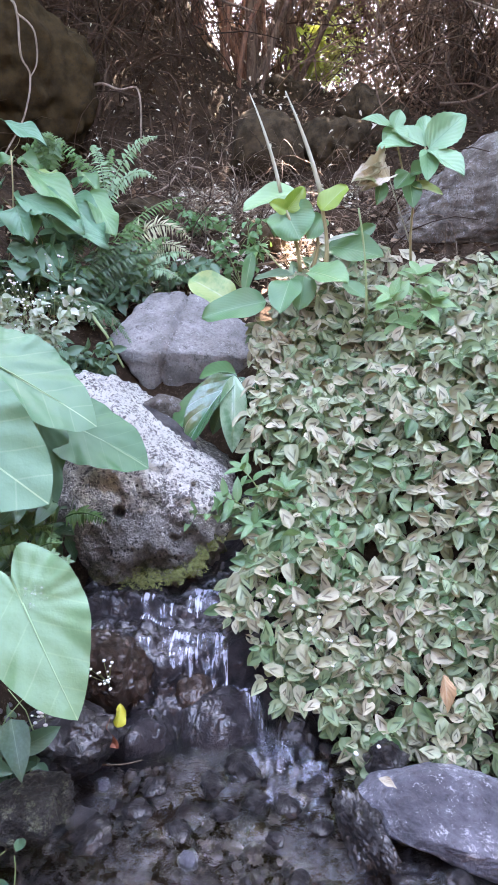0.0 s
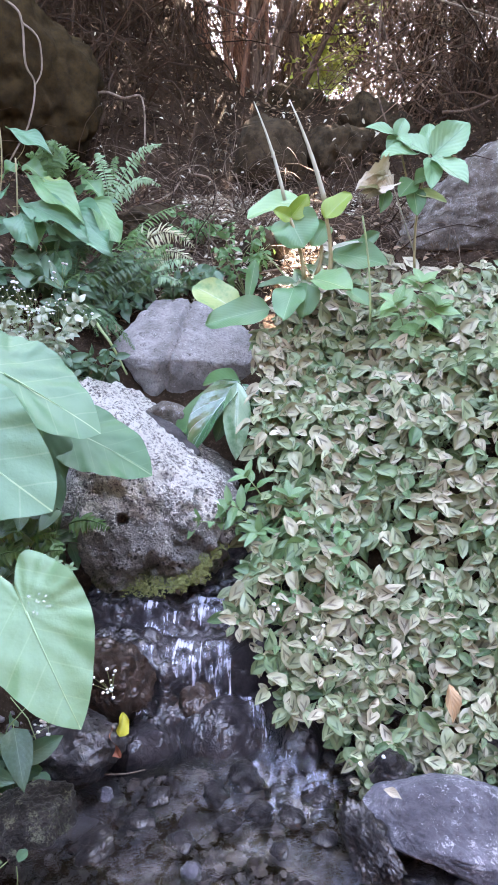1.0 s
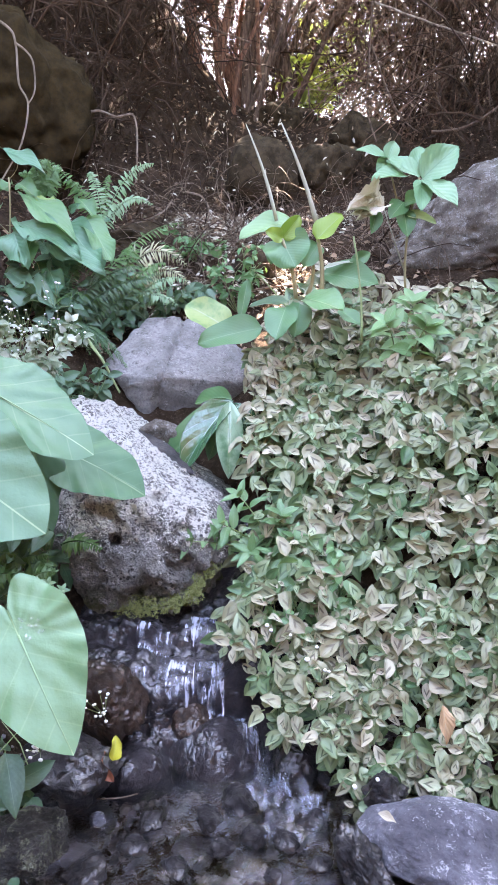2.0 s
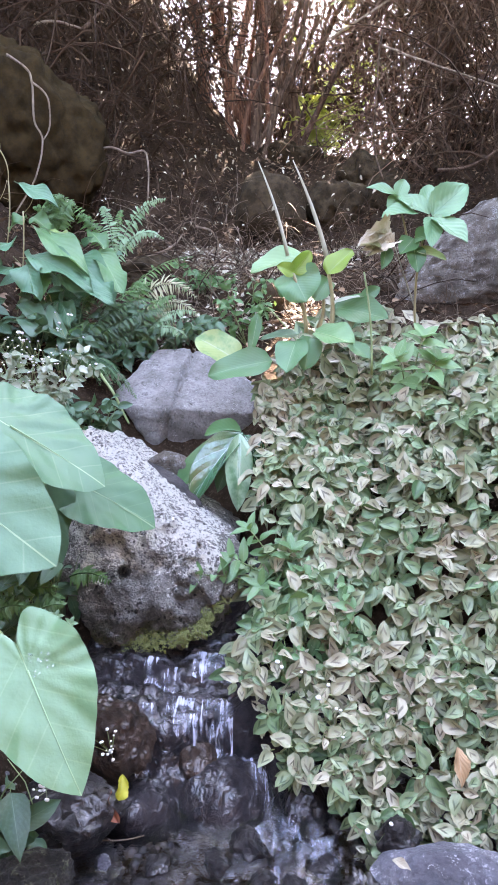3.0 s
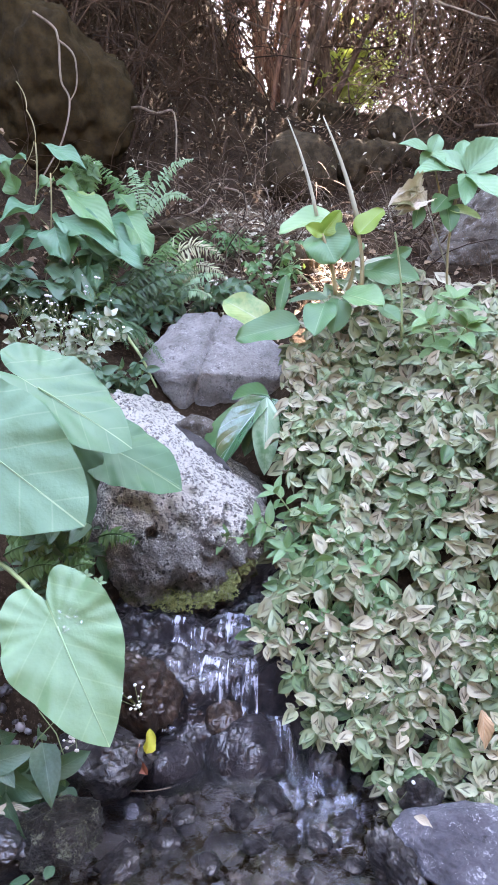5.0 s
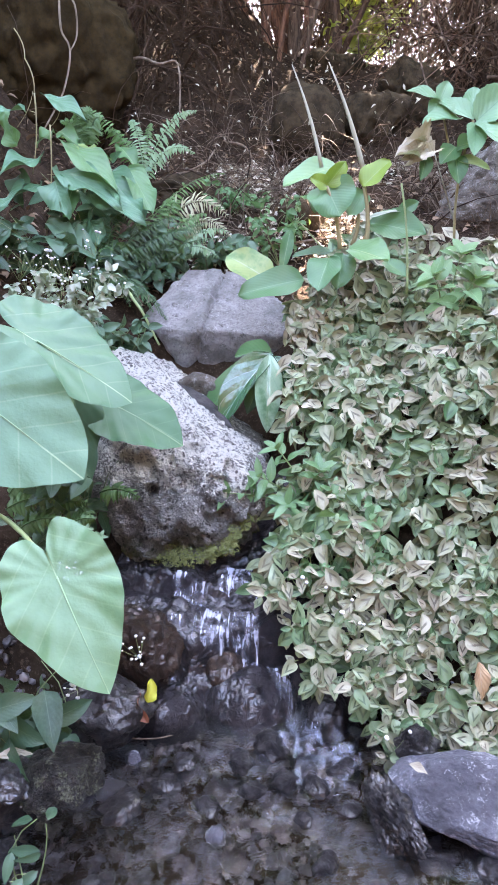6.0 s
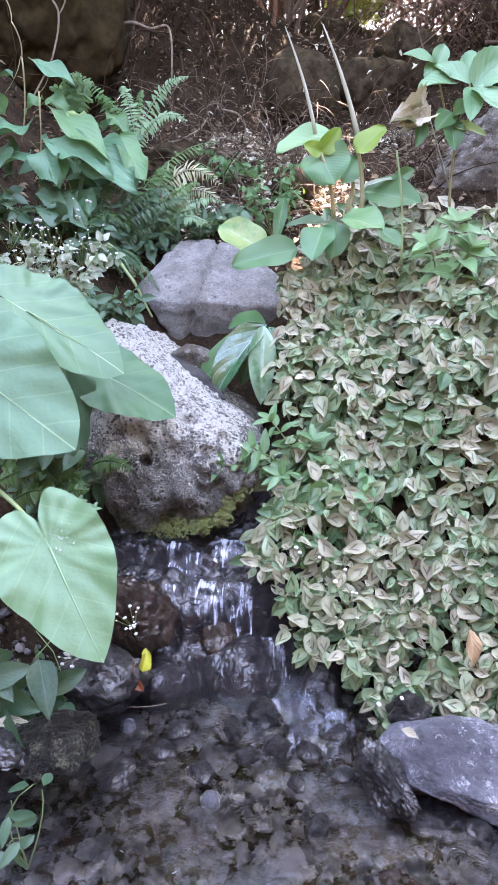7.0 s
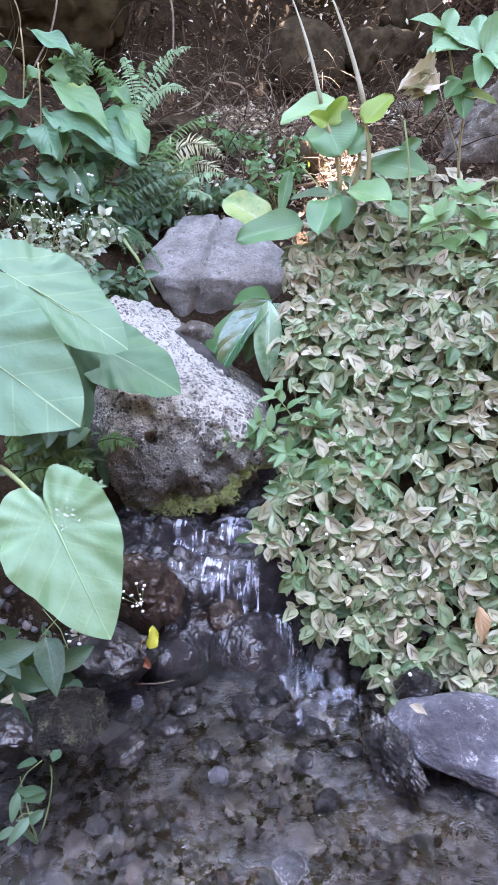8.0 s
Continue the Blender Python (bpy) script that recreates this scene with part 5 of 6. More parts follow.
# broad-leaved plant of the left bank
root = thing("broadleaf_plant", "tall plant with long drooping blue-green leaves", "plant", (-1.120, 3.444, 1.141))
for k, (o, tip, w, mat, nrm) in enumerate((
    ((-1.223, 3.62, 1.788), (-0.951, 3.45, 1.702), 0.093, M_TEAL, (0.05, -0.45, 0.9)),
    ((-1.273, 3.62, 1.712), (-1.396, 3.5, 1.723), 0.078, M_TEAL, (-0.1, -0.4, 0.9)),
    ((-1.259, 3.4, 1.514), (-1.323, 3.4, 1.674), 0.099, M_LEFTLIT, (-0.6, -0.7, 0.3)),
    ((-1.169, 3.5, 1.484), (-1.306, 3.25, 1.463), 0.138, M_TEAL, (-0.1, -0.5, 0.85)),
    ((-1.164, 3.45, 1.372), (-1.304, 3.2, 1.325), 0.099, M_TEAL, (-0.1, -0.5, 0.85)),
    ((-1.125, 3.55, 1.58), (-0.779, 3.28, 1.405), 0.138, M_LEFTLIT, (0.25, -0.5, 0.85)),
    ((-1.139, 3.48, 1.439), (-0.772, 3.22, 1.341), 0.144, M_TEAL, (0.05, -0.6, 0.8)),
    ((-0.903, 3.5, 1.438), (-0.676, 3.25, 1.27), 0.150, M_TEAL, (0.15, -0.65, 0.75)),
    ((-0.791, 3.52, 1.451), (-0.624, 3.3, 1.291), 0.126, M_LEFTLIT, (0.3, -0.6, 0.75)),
    ((-1.114, 3.42, 1.399), (-1.035, 3.26, 1.261), 0.138, M_TEAL, (-0.2, -0.8, 0.55)),
    ((-1.022, 3.44, 1.368), (-1.036, 3.28, 1.255), 0.090, M_GREEN, (0.3, -0.8, 0.5)),
    ((-0.972, 3.42, 1.33), (-0.665, 3.2, 1.261), 0.111, M_TEAL, (0.0, -0.7, 0.7)),
    ((-1.156, 3.66, 1.629), (-1.026, 3.6, 1.571), 0.096, M_GREEN, (0.1, -0.5, 0.85)),
    ((-1.156, 3.66, 1.629), (-1.26, 3.6, 1.586), 0.087, M_GREEN, (-0.1, -0.5, 0.85)),
    ((-1.162, 3.4, 1.205), (-0.99, 3.25, 1.155), 0.087, M_BLUE, (0.0, -0.6, 0.8)),
    ((-1.133, 3.35, 1.13), (-0.896, 3.2, 1.095), 0.156, M_BLUE, (0.05, -0.65, 0.75)),
    ((-0.956, 3.4, 1.217), (-0.882, 3.3, 1.12), 0.096, M_TEAL, (0.2, -0.8, 0.5)),
    ((-1.209, 3.35, 1.117), (-1.321, 3.2, 1.099), 0.120, M_BLUE, (-0.1, -0.6, 0.8)),
    ((-1.277, 3.45, 1.433), (-1.262, 3.3, 1.305), 0.105, M_BLUE, (-0.3, -0.8, 0.5)),
    ((-1.038, 3.55, 1.548), (-0.904, 3.45, 1.514), 0.075, M_YELLOW, (0.0, -0.4, 0.9)),
    ((-0.857, 3.65, 1.555), (-0.741, 3.55, 1.483), 0.090, M_GREEN, (0.2, -0.5, 0.85)),
    ((-0.876, 3.6, 1.5), (-0.965, 3.5, 1.432), 0.090, M_GREEN, (-0.2, -0.6, 0.8)),
)):
    L = (Vector(tip) - Vector(o)).length
    leaf_on(root, "leaf", mesh_of("leaf", *blade(L * 0.92, w * 1.08, 10, 18, 0.38, 0.2, 0.16, 0.20, 0.75, seed=k * 1.3), mat), Vector(o).lerp(Vector(tip), 0.12) + Vector((0, 0, 0.02)), tip, nrm)
for a, b, q in (
    ((-1.257, 3.58, 1.949), (-1.302, 3.6, 2.08), 0.0070),
    ((-1.137, 3.5, 1.654), (-1.203, 3.5, 1.151), 0.0100),
    ((-1.216, 3.55, 1.798), (-1.262, 3.55, 1.438), 0.0100),
    ((-1.257, 3.58, 1.949), (-1.227, 3.58, 1.803), 0.0080),
    ((-1.328, 3.58, 1.653), (-1.233, 3.58, 1.809), 0.0040),
    ((-1.147, 3.55, 1.654), (-1.101, 3.55, 1.743), 0.0040),
    ((-1.023, 3.4, 1.153), (-1.004, 3.4, 1.255), 0.0060),
    ((-1.264, 3.6, 1.728), (-1.245, 3.6, 1.71), 0.0040),
    ((-1.172, 3.5, 1.434), (-0.828, 3.5, 1.444), 0.0040),
):
    part("stalk", mesh_of("stalk", *tube(arc(a, b, 0.0, 0.015, 8), (q * 0.42, q * 0.3), 6), M_STALK), root)

bush("undergrowth", "low dark-leaved undergrowth behind the grey rock", (-0.550, 3.628, 1.045), (0.36, 0.15, 0.15), 330, 0.070, M_BLUE, 401)
bush("undergrowth", "dark small-leaved undergrowth between the rocks", (-0.730, 2.900, 0.745), (0.16, 0.12, 0.10), 150, 0.06, M_BLUE, 413)
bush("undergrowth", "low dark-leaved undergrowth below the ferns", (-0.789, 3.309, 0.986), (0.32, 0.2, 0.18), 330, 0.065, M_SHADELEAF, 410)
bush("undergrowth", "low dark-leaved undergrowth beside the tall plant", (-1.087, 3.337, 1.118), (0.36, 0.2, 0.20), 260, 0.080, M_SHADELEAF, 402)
bush("broadleaf_weed", "leafy blue-green weed crowding the bank", (-0.985, 3.723, 1.393), (0.26, 0.12, 0.14), 34, 0.15, M_TEAL, 411, droop=0.35, slim=0.45)
bush("weed", "scrubby green weed on the littered bank", (-0.314, 4.298, 1.308), (0.2, 0.15, 0.12), 110, 0.05, M_GREEN, 412)
bush("weed", "small-leaved green weed among the stones", (-0.047, 3.668, 1.233), (0.16, 0.12, 0.14), 120, 0.05, M_GREEN, 403)
bush("weed", "pale flowering weed with dry stems", (-0.783, 2.486, 0.959), (0.20, 0.12, 0.10), 460, 0.032, M_PALELEAF, 404, slim=0.7)
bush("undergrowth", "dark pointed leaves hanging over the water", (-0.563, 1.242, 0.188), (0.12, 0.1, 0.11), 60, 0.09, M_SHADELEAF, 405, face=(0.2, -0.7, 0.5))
bush("undergrowth", "shaded leaves beneath the taro", (-0.626, 1.772, 0.489), (0.25, 0.15, 0.15), 110, 0.07, M_BLUE, 406)
bush("weed", "green weed rooted at the pool's edge", (-0.464, 0.930, 0.125), (0.05, 0.05, 0.06), 12, 0.05, M_SHADELEAF, 407, slim=0.4, stems=5)
bush("weed", "green weed growing among the creeper", (0.191, 1.795, 0.358), (0.10, 0.06, 0.10), 60, 0.05, M_WEED, 408)
bush("weed", "fresh green weed low in the creeper", (0.092, 1.733, 0.305), (0.07, 0.05, 0.06), 35, 0.04, M_WEED, 409)


# ---- stream ----
STONE_MESHES = []


def build_stream():
    for at, size, label, mat, seed, turn in (
        ((-0.361, 1.551, 0.172), (0.10, 0.09, 0.10), "brown wet rock beside the cascade", M_WETBROWN, 63, (0, 10, 0)),
        ((-0.435, 1.383, 0.101), (0.10, 0.09, 0.08), "dark damp rock under the taro", M_WET, 68, (0, 0, 30)),
        ((-0.441, 1.123, 0.144), (0.088, 0.08, 0.055), "dark rock with a dry speckled crown in the pool", M_DAMP, 69, (0, 0, 10)),
        ((-0.548, 1.087, 0.151), (0.06, 0.06, 0.03), "flat dark stone at the pool's edge", M_WET, 70, (0, 10, 0)),
        ((0.321, 1.312, 0.087), (0.055, 0.04, 0.04), "small dark wedge of rock under the creeper", M_WET, 72, (0, 20, 30)),
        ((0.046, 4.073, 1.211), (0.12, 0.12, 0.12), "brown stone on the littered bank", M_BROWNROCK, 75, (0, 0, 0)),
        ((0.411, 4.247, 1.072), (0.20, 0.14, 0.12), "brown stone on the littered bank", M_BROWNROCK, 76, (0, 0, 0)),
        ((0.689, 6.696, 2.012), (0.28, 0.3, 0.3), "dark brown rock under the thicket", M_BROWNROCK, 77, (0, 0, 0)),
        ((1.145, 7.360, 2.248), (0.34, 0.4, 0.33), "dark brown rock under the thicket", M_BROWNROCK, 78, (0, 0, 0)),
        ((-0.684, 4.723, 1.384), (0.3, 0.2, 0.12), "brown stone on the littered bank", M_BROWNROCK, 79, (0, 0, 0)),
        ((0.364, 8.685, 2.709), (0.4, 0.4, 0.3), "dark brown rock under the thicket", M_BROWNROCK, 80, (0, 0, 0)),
    ):
        rock_thing("rock", at, size, label, mat, seed, turn, planes=11, sharp=24, level=5, rough=0.15, grain=0.06)
    rock_thing("rock", (0.245, 1.158, 0.040), (0.046, 0.086, 0.056), "wet pitted rock beside the slab", M_WET, 71, (12, 0, 30), planes=12, sharp=24, level=6, rough=0.22, grain=0.09)
    # stones that break the surface of the pool
    for k, (at, s, mat) in enumerate((
        ((-0.253, 1.245, 0.000), 0.030, M_WET), ((-0.340, 1.183, 0.000), 0.045, M_WET), ((-0.125, 1.120, -0.010), 0.024, M_SLAB), ((-0.017, 1.376, 0.000), 0.045, M_WET), ((0.016, 1.272, 0.000), 0.032, M_WET),
        ((-0.055, 1.237, 0.000), 0.028, M_WET), ((0.104, 1.065, -0.010), 0.028, M_WET), ((0.033, 0.925, -0.020), 0.034, M_SLAB), ((0.089, 1.261, 0.000), 0.03, M_WET), ((0.158, 1.314, 0.000), 0.035, M_WET),
        ((-0.223, 1.310, 0.000), 0.03, M_WET), ((-0.087, 1.325, 0.000), 0.035, M_WET), ((-0.350, 1.323, 0.000), 0.02, M_SLAB), ((-0.578, 1.140, 0.000), 0.05, M_WET), ((-0.561, 1.032, 0.000), 0.045, M_WET), ((-0.357, 0.998, -0.020), 0.022, M_BED),
        ((0.432, 1.065, 0.000), 0.03, M_WET), ((0.162, 1.198, 0.000), 0.025, M_WET), ((-0.155, 1.193, -0.010), 0.03, M_WET), ((0.061, 1.170, 0.000), 0.022, M_WET))):
        rock_thing("stone", at, (s, s * 0.85, s * 0.6), "small stone breaking the surface of the stream", mat, 130 + k, (0, 0, 40 * k), "stones in the pool", planes=7, sharp=26, level=4, rough=0.20, grain=0.06)
    # pebbles of the bed
    for i in range(7):
        v, f = stone((1, 0.8, 0.55), 200 + i, planes=9, sharp=18, level=3, rough=0.16, grain=0.05)
        STONE_MESHES.append(mesh_of("pebble", v, f, None, M_BED))
    r = np.random.default_rng(9)
    for k in range(190):
        x, y = r.uniform(-0.75, 0.85), r.uniform(0.55, 1.5)
        s = 0.010 + 0.036 * r.random() ** 3
        ob = new("pebble", STONE_MESHES[k % 7])
        ob.matrix_basis = pose(x, y, float(land(x, y)) + s * 0.2, r.normal(0, 12), r.normal(0, 12), r.uniform(0, 360)) @ Matrix.Scale(s, 4)
        tagged(ob, "brown-grey pebble on the bed of the stream", "pebble", "pebbles of the stream bed")


build_stream()


def build_gravel():
    """Small stones covering the bed of the pool."""
    d, f = ico(2)
    r = np.random.default_rng(19)
    h = Heap()
    kinds = [d * (1 + 0.55 * fbm(d, 1.9, 3, 300 + i))[:, None] * (1, 0.8, 0.62) for i in range(6)]
    n = 4200
    px, py = r.uniform(-0.85, 0.95, n), r.uniform(0.5, 1.6, n)
    for k, (x, y, z) in enumerate(zip(px, py, land(px, py))):
        s = 0.005 + 0.017 * r.random() ** 2.5
        h.add(kinds[k % 6], f, None, pose(x, y, z + 0.45 * s * r.random(), r.normal(0, 20), r.normal(0, 20), r.uniform(0, 360)) @ Matrix.Scale(s, 4))
    d, f = ico(1)
    fine = [d * (1 + 0.5 * fbm(d, 1.9, 2, 320 + i))[:, None] * (1, 0.8, 0.6) for i in range(4)]
    n = 5200
    px, py = r.uniform(-0.8, 0.9, n), r.uniform(0.55, 1.5, n)
    for k, (x, y, z) in enumerate(zip(px, py, land(px, py))):
        s = 0.0035 + 0.006 * r.random()
        h.add(fine[k % 4], f, None, pose(x, y, z + 0.3 * s, r.normal(0, 30), r.normal(0, 30), r.uniform(0, 360)) @ Matrix.Scale(s, 4))
    root = thing("gravel", "small dark stones covering the bed of the stream", "gravel", (0, 1.1, -0.07), "", "stuff")
    part("grit", h.mesh("grit", M_BED), root, "", "stuff")


build_gravel()


def cascade(x, y):
    """Height of the stepped rock that the stream runs down."""
    p = np.stack([np.ravel(x), np.ravel(y), 0 * np.ravel(x)], -1)
    w = 0.028 * fbm(p * (1, 0.3, 1), 9, 3, 61).reshape(np.shape(x))
    yy = y + w + 0.05 * smooth(-0.10, -0.22, x)
    z = -0.14 + 0.19 * smooth(1.50, 1.60, yy) + 0.115 * smooth(1.612, 1.652, yy) + 0.006 * smooth(1.66, 1.80, yy) + 0.042 * smooth(1.80, 1.83, yy) + 0.10 * smooth(1.90, 2.3, yy)
    # rounded rocks at the foot of the fall
    for cx, cy, cz, rx, ry, rz in ((-0.076, 1.545, -0.05, 0.130, 0.115, 0.135), (-0.278, 1.50, -0.05, 0.086, 0.085, 0.115), (-0.246, 1.57, 0.0, 0.036, 0.045, 0.07), (0.125, 1.53, -0.06, 0.075, 0.09, 0.10), (-0.13, 1.52, -0.06, 0.05, 0.07, 0.07)):
        q = 1 - ((x - cx + 0.5 * w) / rx) ** 2 - ((y - cy + 0.5 * w) / ry) ** 2
        z = np.maximum(z, np.where(q > 0, cz + rz * np.sqrt(np.clip(q, 0, 1)), -1))
    # the ledge is higher beside the run of the water
    z = z + 0.035 * smooth(0.07, 0.14, np.abs(x + 0.15)) * smooth(1.60, 1.66, y)
    lumps = np.abs(fbm(p, 17, 4, 66)).reshape(np.shape(x))
    return z + 0.020 * lumps - 0.007


def build_cascade():
    xs, ys = np.arange(-0.50, 0.301, 0.005), np.arange(1.38, 2.36, 0.005)
    X, Y = np.meshgrid(xs, ys)
    Z = cascade(X, Y)
    n = len(xs)
    grid = lambda keep: [(i * n + j, i * n + j + 1, (i + 1) * n + j + 1, (i + 1) * n + j) for i in range(len(ys) - 1) for j in range(n - 1) if keep is None or keep[i, j]]
    ob = new("cascade_rock", mesh_of("cascade_rock", np.stack([X, Y, Z], -1).reshape(-1, 3), grid(None), None, M_CASCADE))
    tagged(ob, "black wet stepped rocks of the small cascade", "rock")
    # sheets of water drawn out in strands where they drop over the ledges
    p = np.stack([X.ravel() * 70, Y.ravel() * 7, Z.ravel() * 9], -1)
    streak = fbm(p, 1.0, 3, 70).reshape(X.shape)
    soft = Z.copy()
    for k in range(9):
        soft[1:-1, 1:-1] = (soft[:-2, 1:-1] + soft[2:, 1:-1] + soft[1:-1, :-2] + soft[1:-1, 2:]) / 4
    sheet = np.maximum(soft + 0.005, Z - 0.003) + 0.004 * streak + 0.003
    main = (np.abs(X + 0.152) < 0.090) & (Y > 1.585) & (Y < 1.70)
    strand = (np.abs(X + 0.290) < 0.020) & (Y > 1.53) & (Y < 1.64)
    upper = (np.abs(X + 0.125) < 0.058) & (Y > 1.76) & (Y < 1.87)
    side = (np.abs(X + 0.265) < 0.05) & (Y > 1.71) & (Y < 1.79)
    run = (np.abs(X - 0.035 + 0.5 * (Y - 1.5)) < 0.035) & (Y > 1.40) & (Y < 1.60)
    keep = main | strand | upper | side | run
    ob = new("water_fall", mesh_of("water_fall", np.stack([X, Y - 0.005, sheet], -1).reshape(-1, 3), grid(keep), None, M_FOAM))
    tagged(ob, "white strands of falling water over the ledges", "water", "", "structure")
    # broken water below the fall, its ripple highlights painted as a pale sheet
    xs, ys = np.arange(-0.10, 0.26, 0.006), np.arange(1.14, 1.475, 0.006)
    X, Y = np.meshgrid(xs, ys)
    p = np.stack([X.ravel(), Y.ravel(), 0 * X.ravel()], -1)
    Z = 0.010 + 0.006 * fbm(p * (1.6, 0.7, 1), 26, 3, 9).reshape(X.shape)
    n = len(xs)
    mask = np.exp(-((X - 0.10 + 0.25 * (Y - 1.35)) / 0.085) ** 2 - ((Y - 1.36) / 0.13) ** 2) + 0.30 * vnoise(p * 22, 10).reshape(X.shape)
    ob = new("water_runout", mesh_of("water_runout", np.stack([X, Y, Z], -1).reshape(-1, 3), grid(mask > 0.38), None, M_RUNOUT))
    tagged(ob, "pale streaks of broken water and painted ripple highlights in the pool", "water", "", "structure")
    rock_thing("rock", (-0.159, 1.60, 0.055), (0.065, 0.05, 0.045), "brown wet wedge of rock below the ledge", M_WETBROWN, 83, (0, 4, 10), planes=8, sharp=22, level=5, rough=0.06, grain=0.03)


def foam_material(name="white_water", amount=0.8):
    """Water broken into white strands, clear between them."""
    n = Nodes(name, 0.12, IOR=1.33)
    v = n.scaled(62, 6, 8)
    a = n.step(n.math("ADD", n.noise(1, 5, 0.6, v, 1.2), n.math("MULTIPLY", n.noise(20, 3), 0.9)), 0.86, 1.22)
    clear = n.node("ShaderNodeBsdfTransparent")
    ms = n.node("ShaderNodeMixShader")
    n.bump(n.noise(1, 3, 0.5, v), 0.6, 0.01)
    n.set("Base Color", (0.56, 0.58, 0.66))
    n.feed(ms.inputs[0], n.math("MULTIPLY", a, amount))
    n.t.links.new(clear.outputs[0], ms.inputs[1])
    n.t.links.new(n.p.outputs[0], ms.inputs[2])
    n.t.links.new(ms.outputs[0], n.t.nodes["Material Output"].inputs["Surface"])
    return n.m


def build_flecks():
    """Glints on the pool, put in as pale slivers of mesh."""
    r = np.random.default_rng(88)
    h = Heap()
    for k in range(80):
        run = k % 5 == 0
        if run:
            x, y = 0.09 + r.normal(0, 0.05), 1.47 - abs(r.normal(0, 0.11))
        elif k % 2:
            x, y = 0.02 + r.normal(0, 0.22), 1.40 - abs(r.normal(0, 0.13))
        else:
            x, y = r.uniform(-0.7, 0.8), r.uniform(0.7, 1.35)
        L = 0.003 + 0.009 * r.random() ** 2
        a = r.normal(-1.4, 0.35) if run else r.normal(0, 0.5)
        pts = arc((x, y, 0.004), (x + L * math.cos(a), y + L * math.sin(a), 0.004), 0, L * 0.2 * r.normal(), 6)
        h.add(*tube(pts, (0.0004, 0.0010 + 0.0008 * r.random(), 0.0004), 4))
    root = thing("froth", "thin pale slivers standing in for glints on the water", "froth", (0, 1.2, 0.0), "", "stuff")
    part("sliver", h.mesh("sliver", M_GLINT), root, "", "stuff")


# the brightness of the pool's glints, painted as a pale colour
M_GLINT = plain_material("froth", (0.20, 0.20, 0.25), (0.48, 0.48, 0.54), 0.2)
build_flecks()
M_FOAM = foam_material()
M_RUNOUT = foam_material("broken_water", 0.42)
build_cascade()

def build_moss():
    r = np.random.default_rng(77)
    h = Heap()
    b = blade(1, 0.5, 2, 2)
    line = np.array(((-0.455, 1.906, 0.254), (-0.350, 1.844, 0.251), (-0.248, 1.831, 0.286), (-0.159, 1.858, 0.316), (-0.103, 1.911, 0.372)))
    for k in range(130):
        s = r.random() * 3.999
        i = int(s)
        c = line[i] + (line[i + 1] - line[i]) * (s - i) + r.normal(0, 1, 3) * (0.012, 0.012, 0.015)
        big = 0.007 + 0.014 * r.random() ** 2
        for j in range(30 + int(3600 * big)):
            q = r.normal(0, 1, 3)
            q = q / np.linalg.norm(q)
            h.add(*b, axes(c + q * big * (0.8, 0.6, 0.7), q + r.normal(0, 0.5, 3) + (0, -0.3, -0.2), (0, -0.5, 0.8)) @ Matrix.Scale(0.003 + 0.004 * r.random(), 4))
    root = thing("moss", "yellow-green moss hanging under the boulder", "moss", tuple(line[2]), "", "stuff")
    part("tuft", h.mesh("tuft", M_MOSS), root, "", "stuff")


build_moss()

# fallen leaves and flowers
def fallen(label, o, tip, nrm, w, mat, name="fallen_leaf"):
    L = (Vector(tip) - Vector(o)).length
    ob = new(name, mesh_of(name, *blade(L, w, 8, 12, 0.45, 0.5, 0.35, 0.22, 0.9, 0.05), mat))
    ob.matrix_basis = axes(o, Vector(tip) - Vector(o), nrm)
    tagged(ob, label, "leaf")


M_GOLD = leaf_material("gold_leaf", (0.40, 0.42, 0.03), (0.55, 0.52, 0.06), (0.5, 0.5, 0.15), patch=(0.20, 0.22, 0.03), rib=0.3, relief=0.5)
M_RUST = plain_material("rust_leaf", (0.22, 0.06, 0.03), (0.36, 0.13, 0.07), 0.6)
M_ORANGE = leaf_material("orange_leaf", (0.42, 0.24, 0.11), (0.52, 0.34, 0.20), (0.5, 0.4, 0.28), 0.5, 0.2, 6.0, patch=(0.42, 0.36, 0.24), rib=0.3, relief=0.4)
fallen("bright yellow fallen leaf caught on wet rocks", (-0.316, 1.368, 0.128), (-0.304, 1.398, 0.170), (0.5, -0.8, 0.4), 0.032, M_GOLD)
fallen("rust-brown dead leaf caught on wet rocks", (-0.346, 1.391, 0.139), (-0.330, 1.332, 0.101), (-0.5, -0.8, 0.3), 0.05, M_RUST)
fallen("pale orange withered leaf in the creeper", (0.466, 1.395, 0.255), (0.470, 1.333, 0.202), (0.1, -0.9, 0.5), 0.035, M_ORANGE)
fallen("pale yellow leaf lying on the slab rock", (0.280, 1.183, 0.149), (0.314, 1.164, 0.150), (0, -0.4, 0.9), 0.018, M_WITHER)
fallen("long pale fallen leaf at the pool's edge", (-0.584, 1.127, 0.175), (-0.513, 1.136, 0.187), (0, -0.5, 0.9), 0.022, M_WITHER)


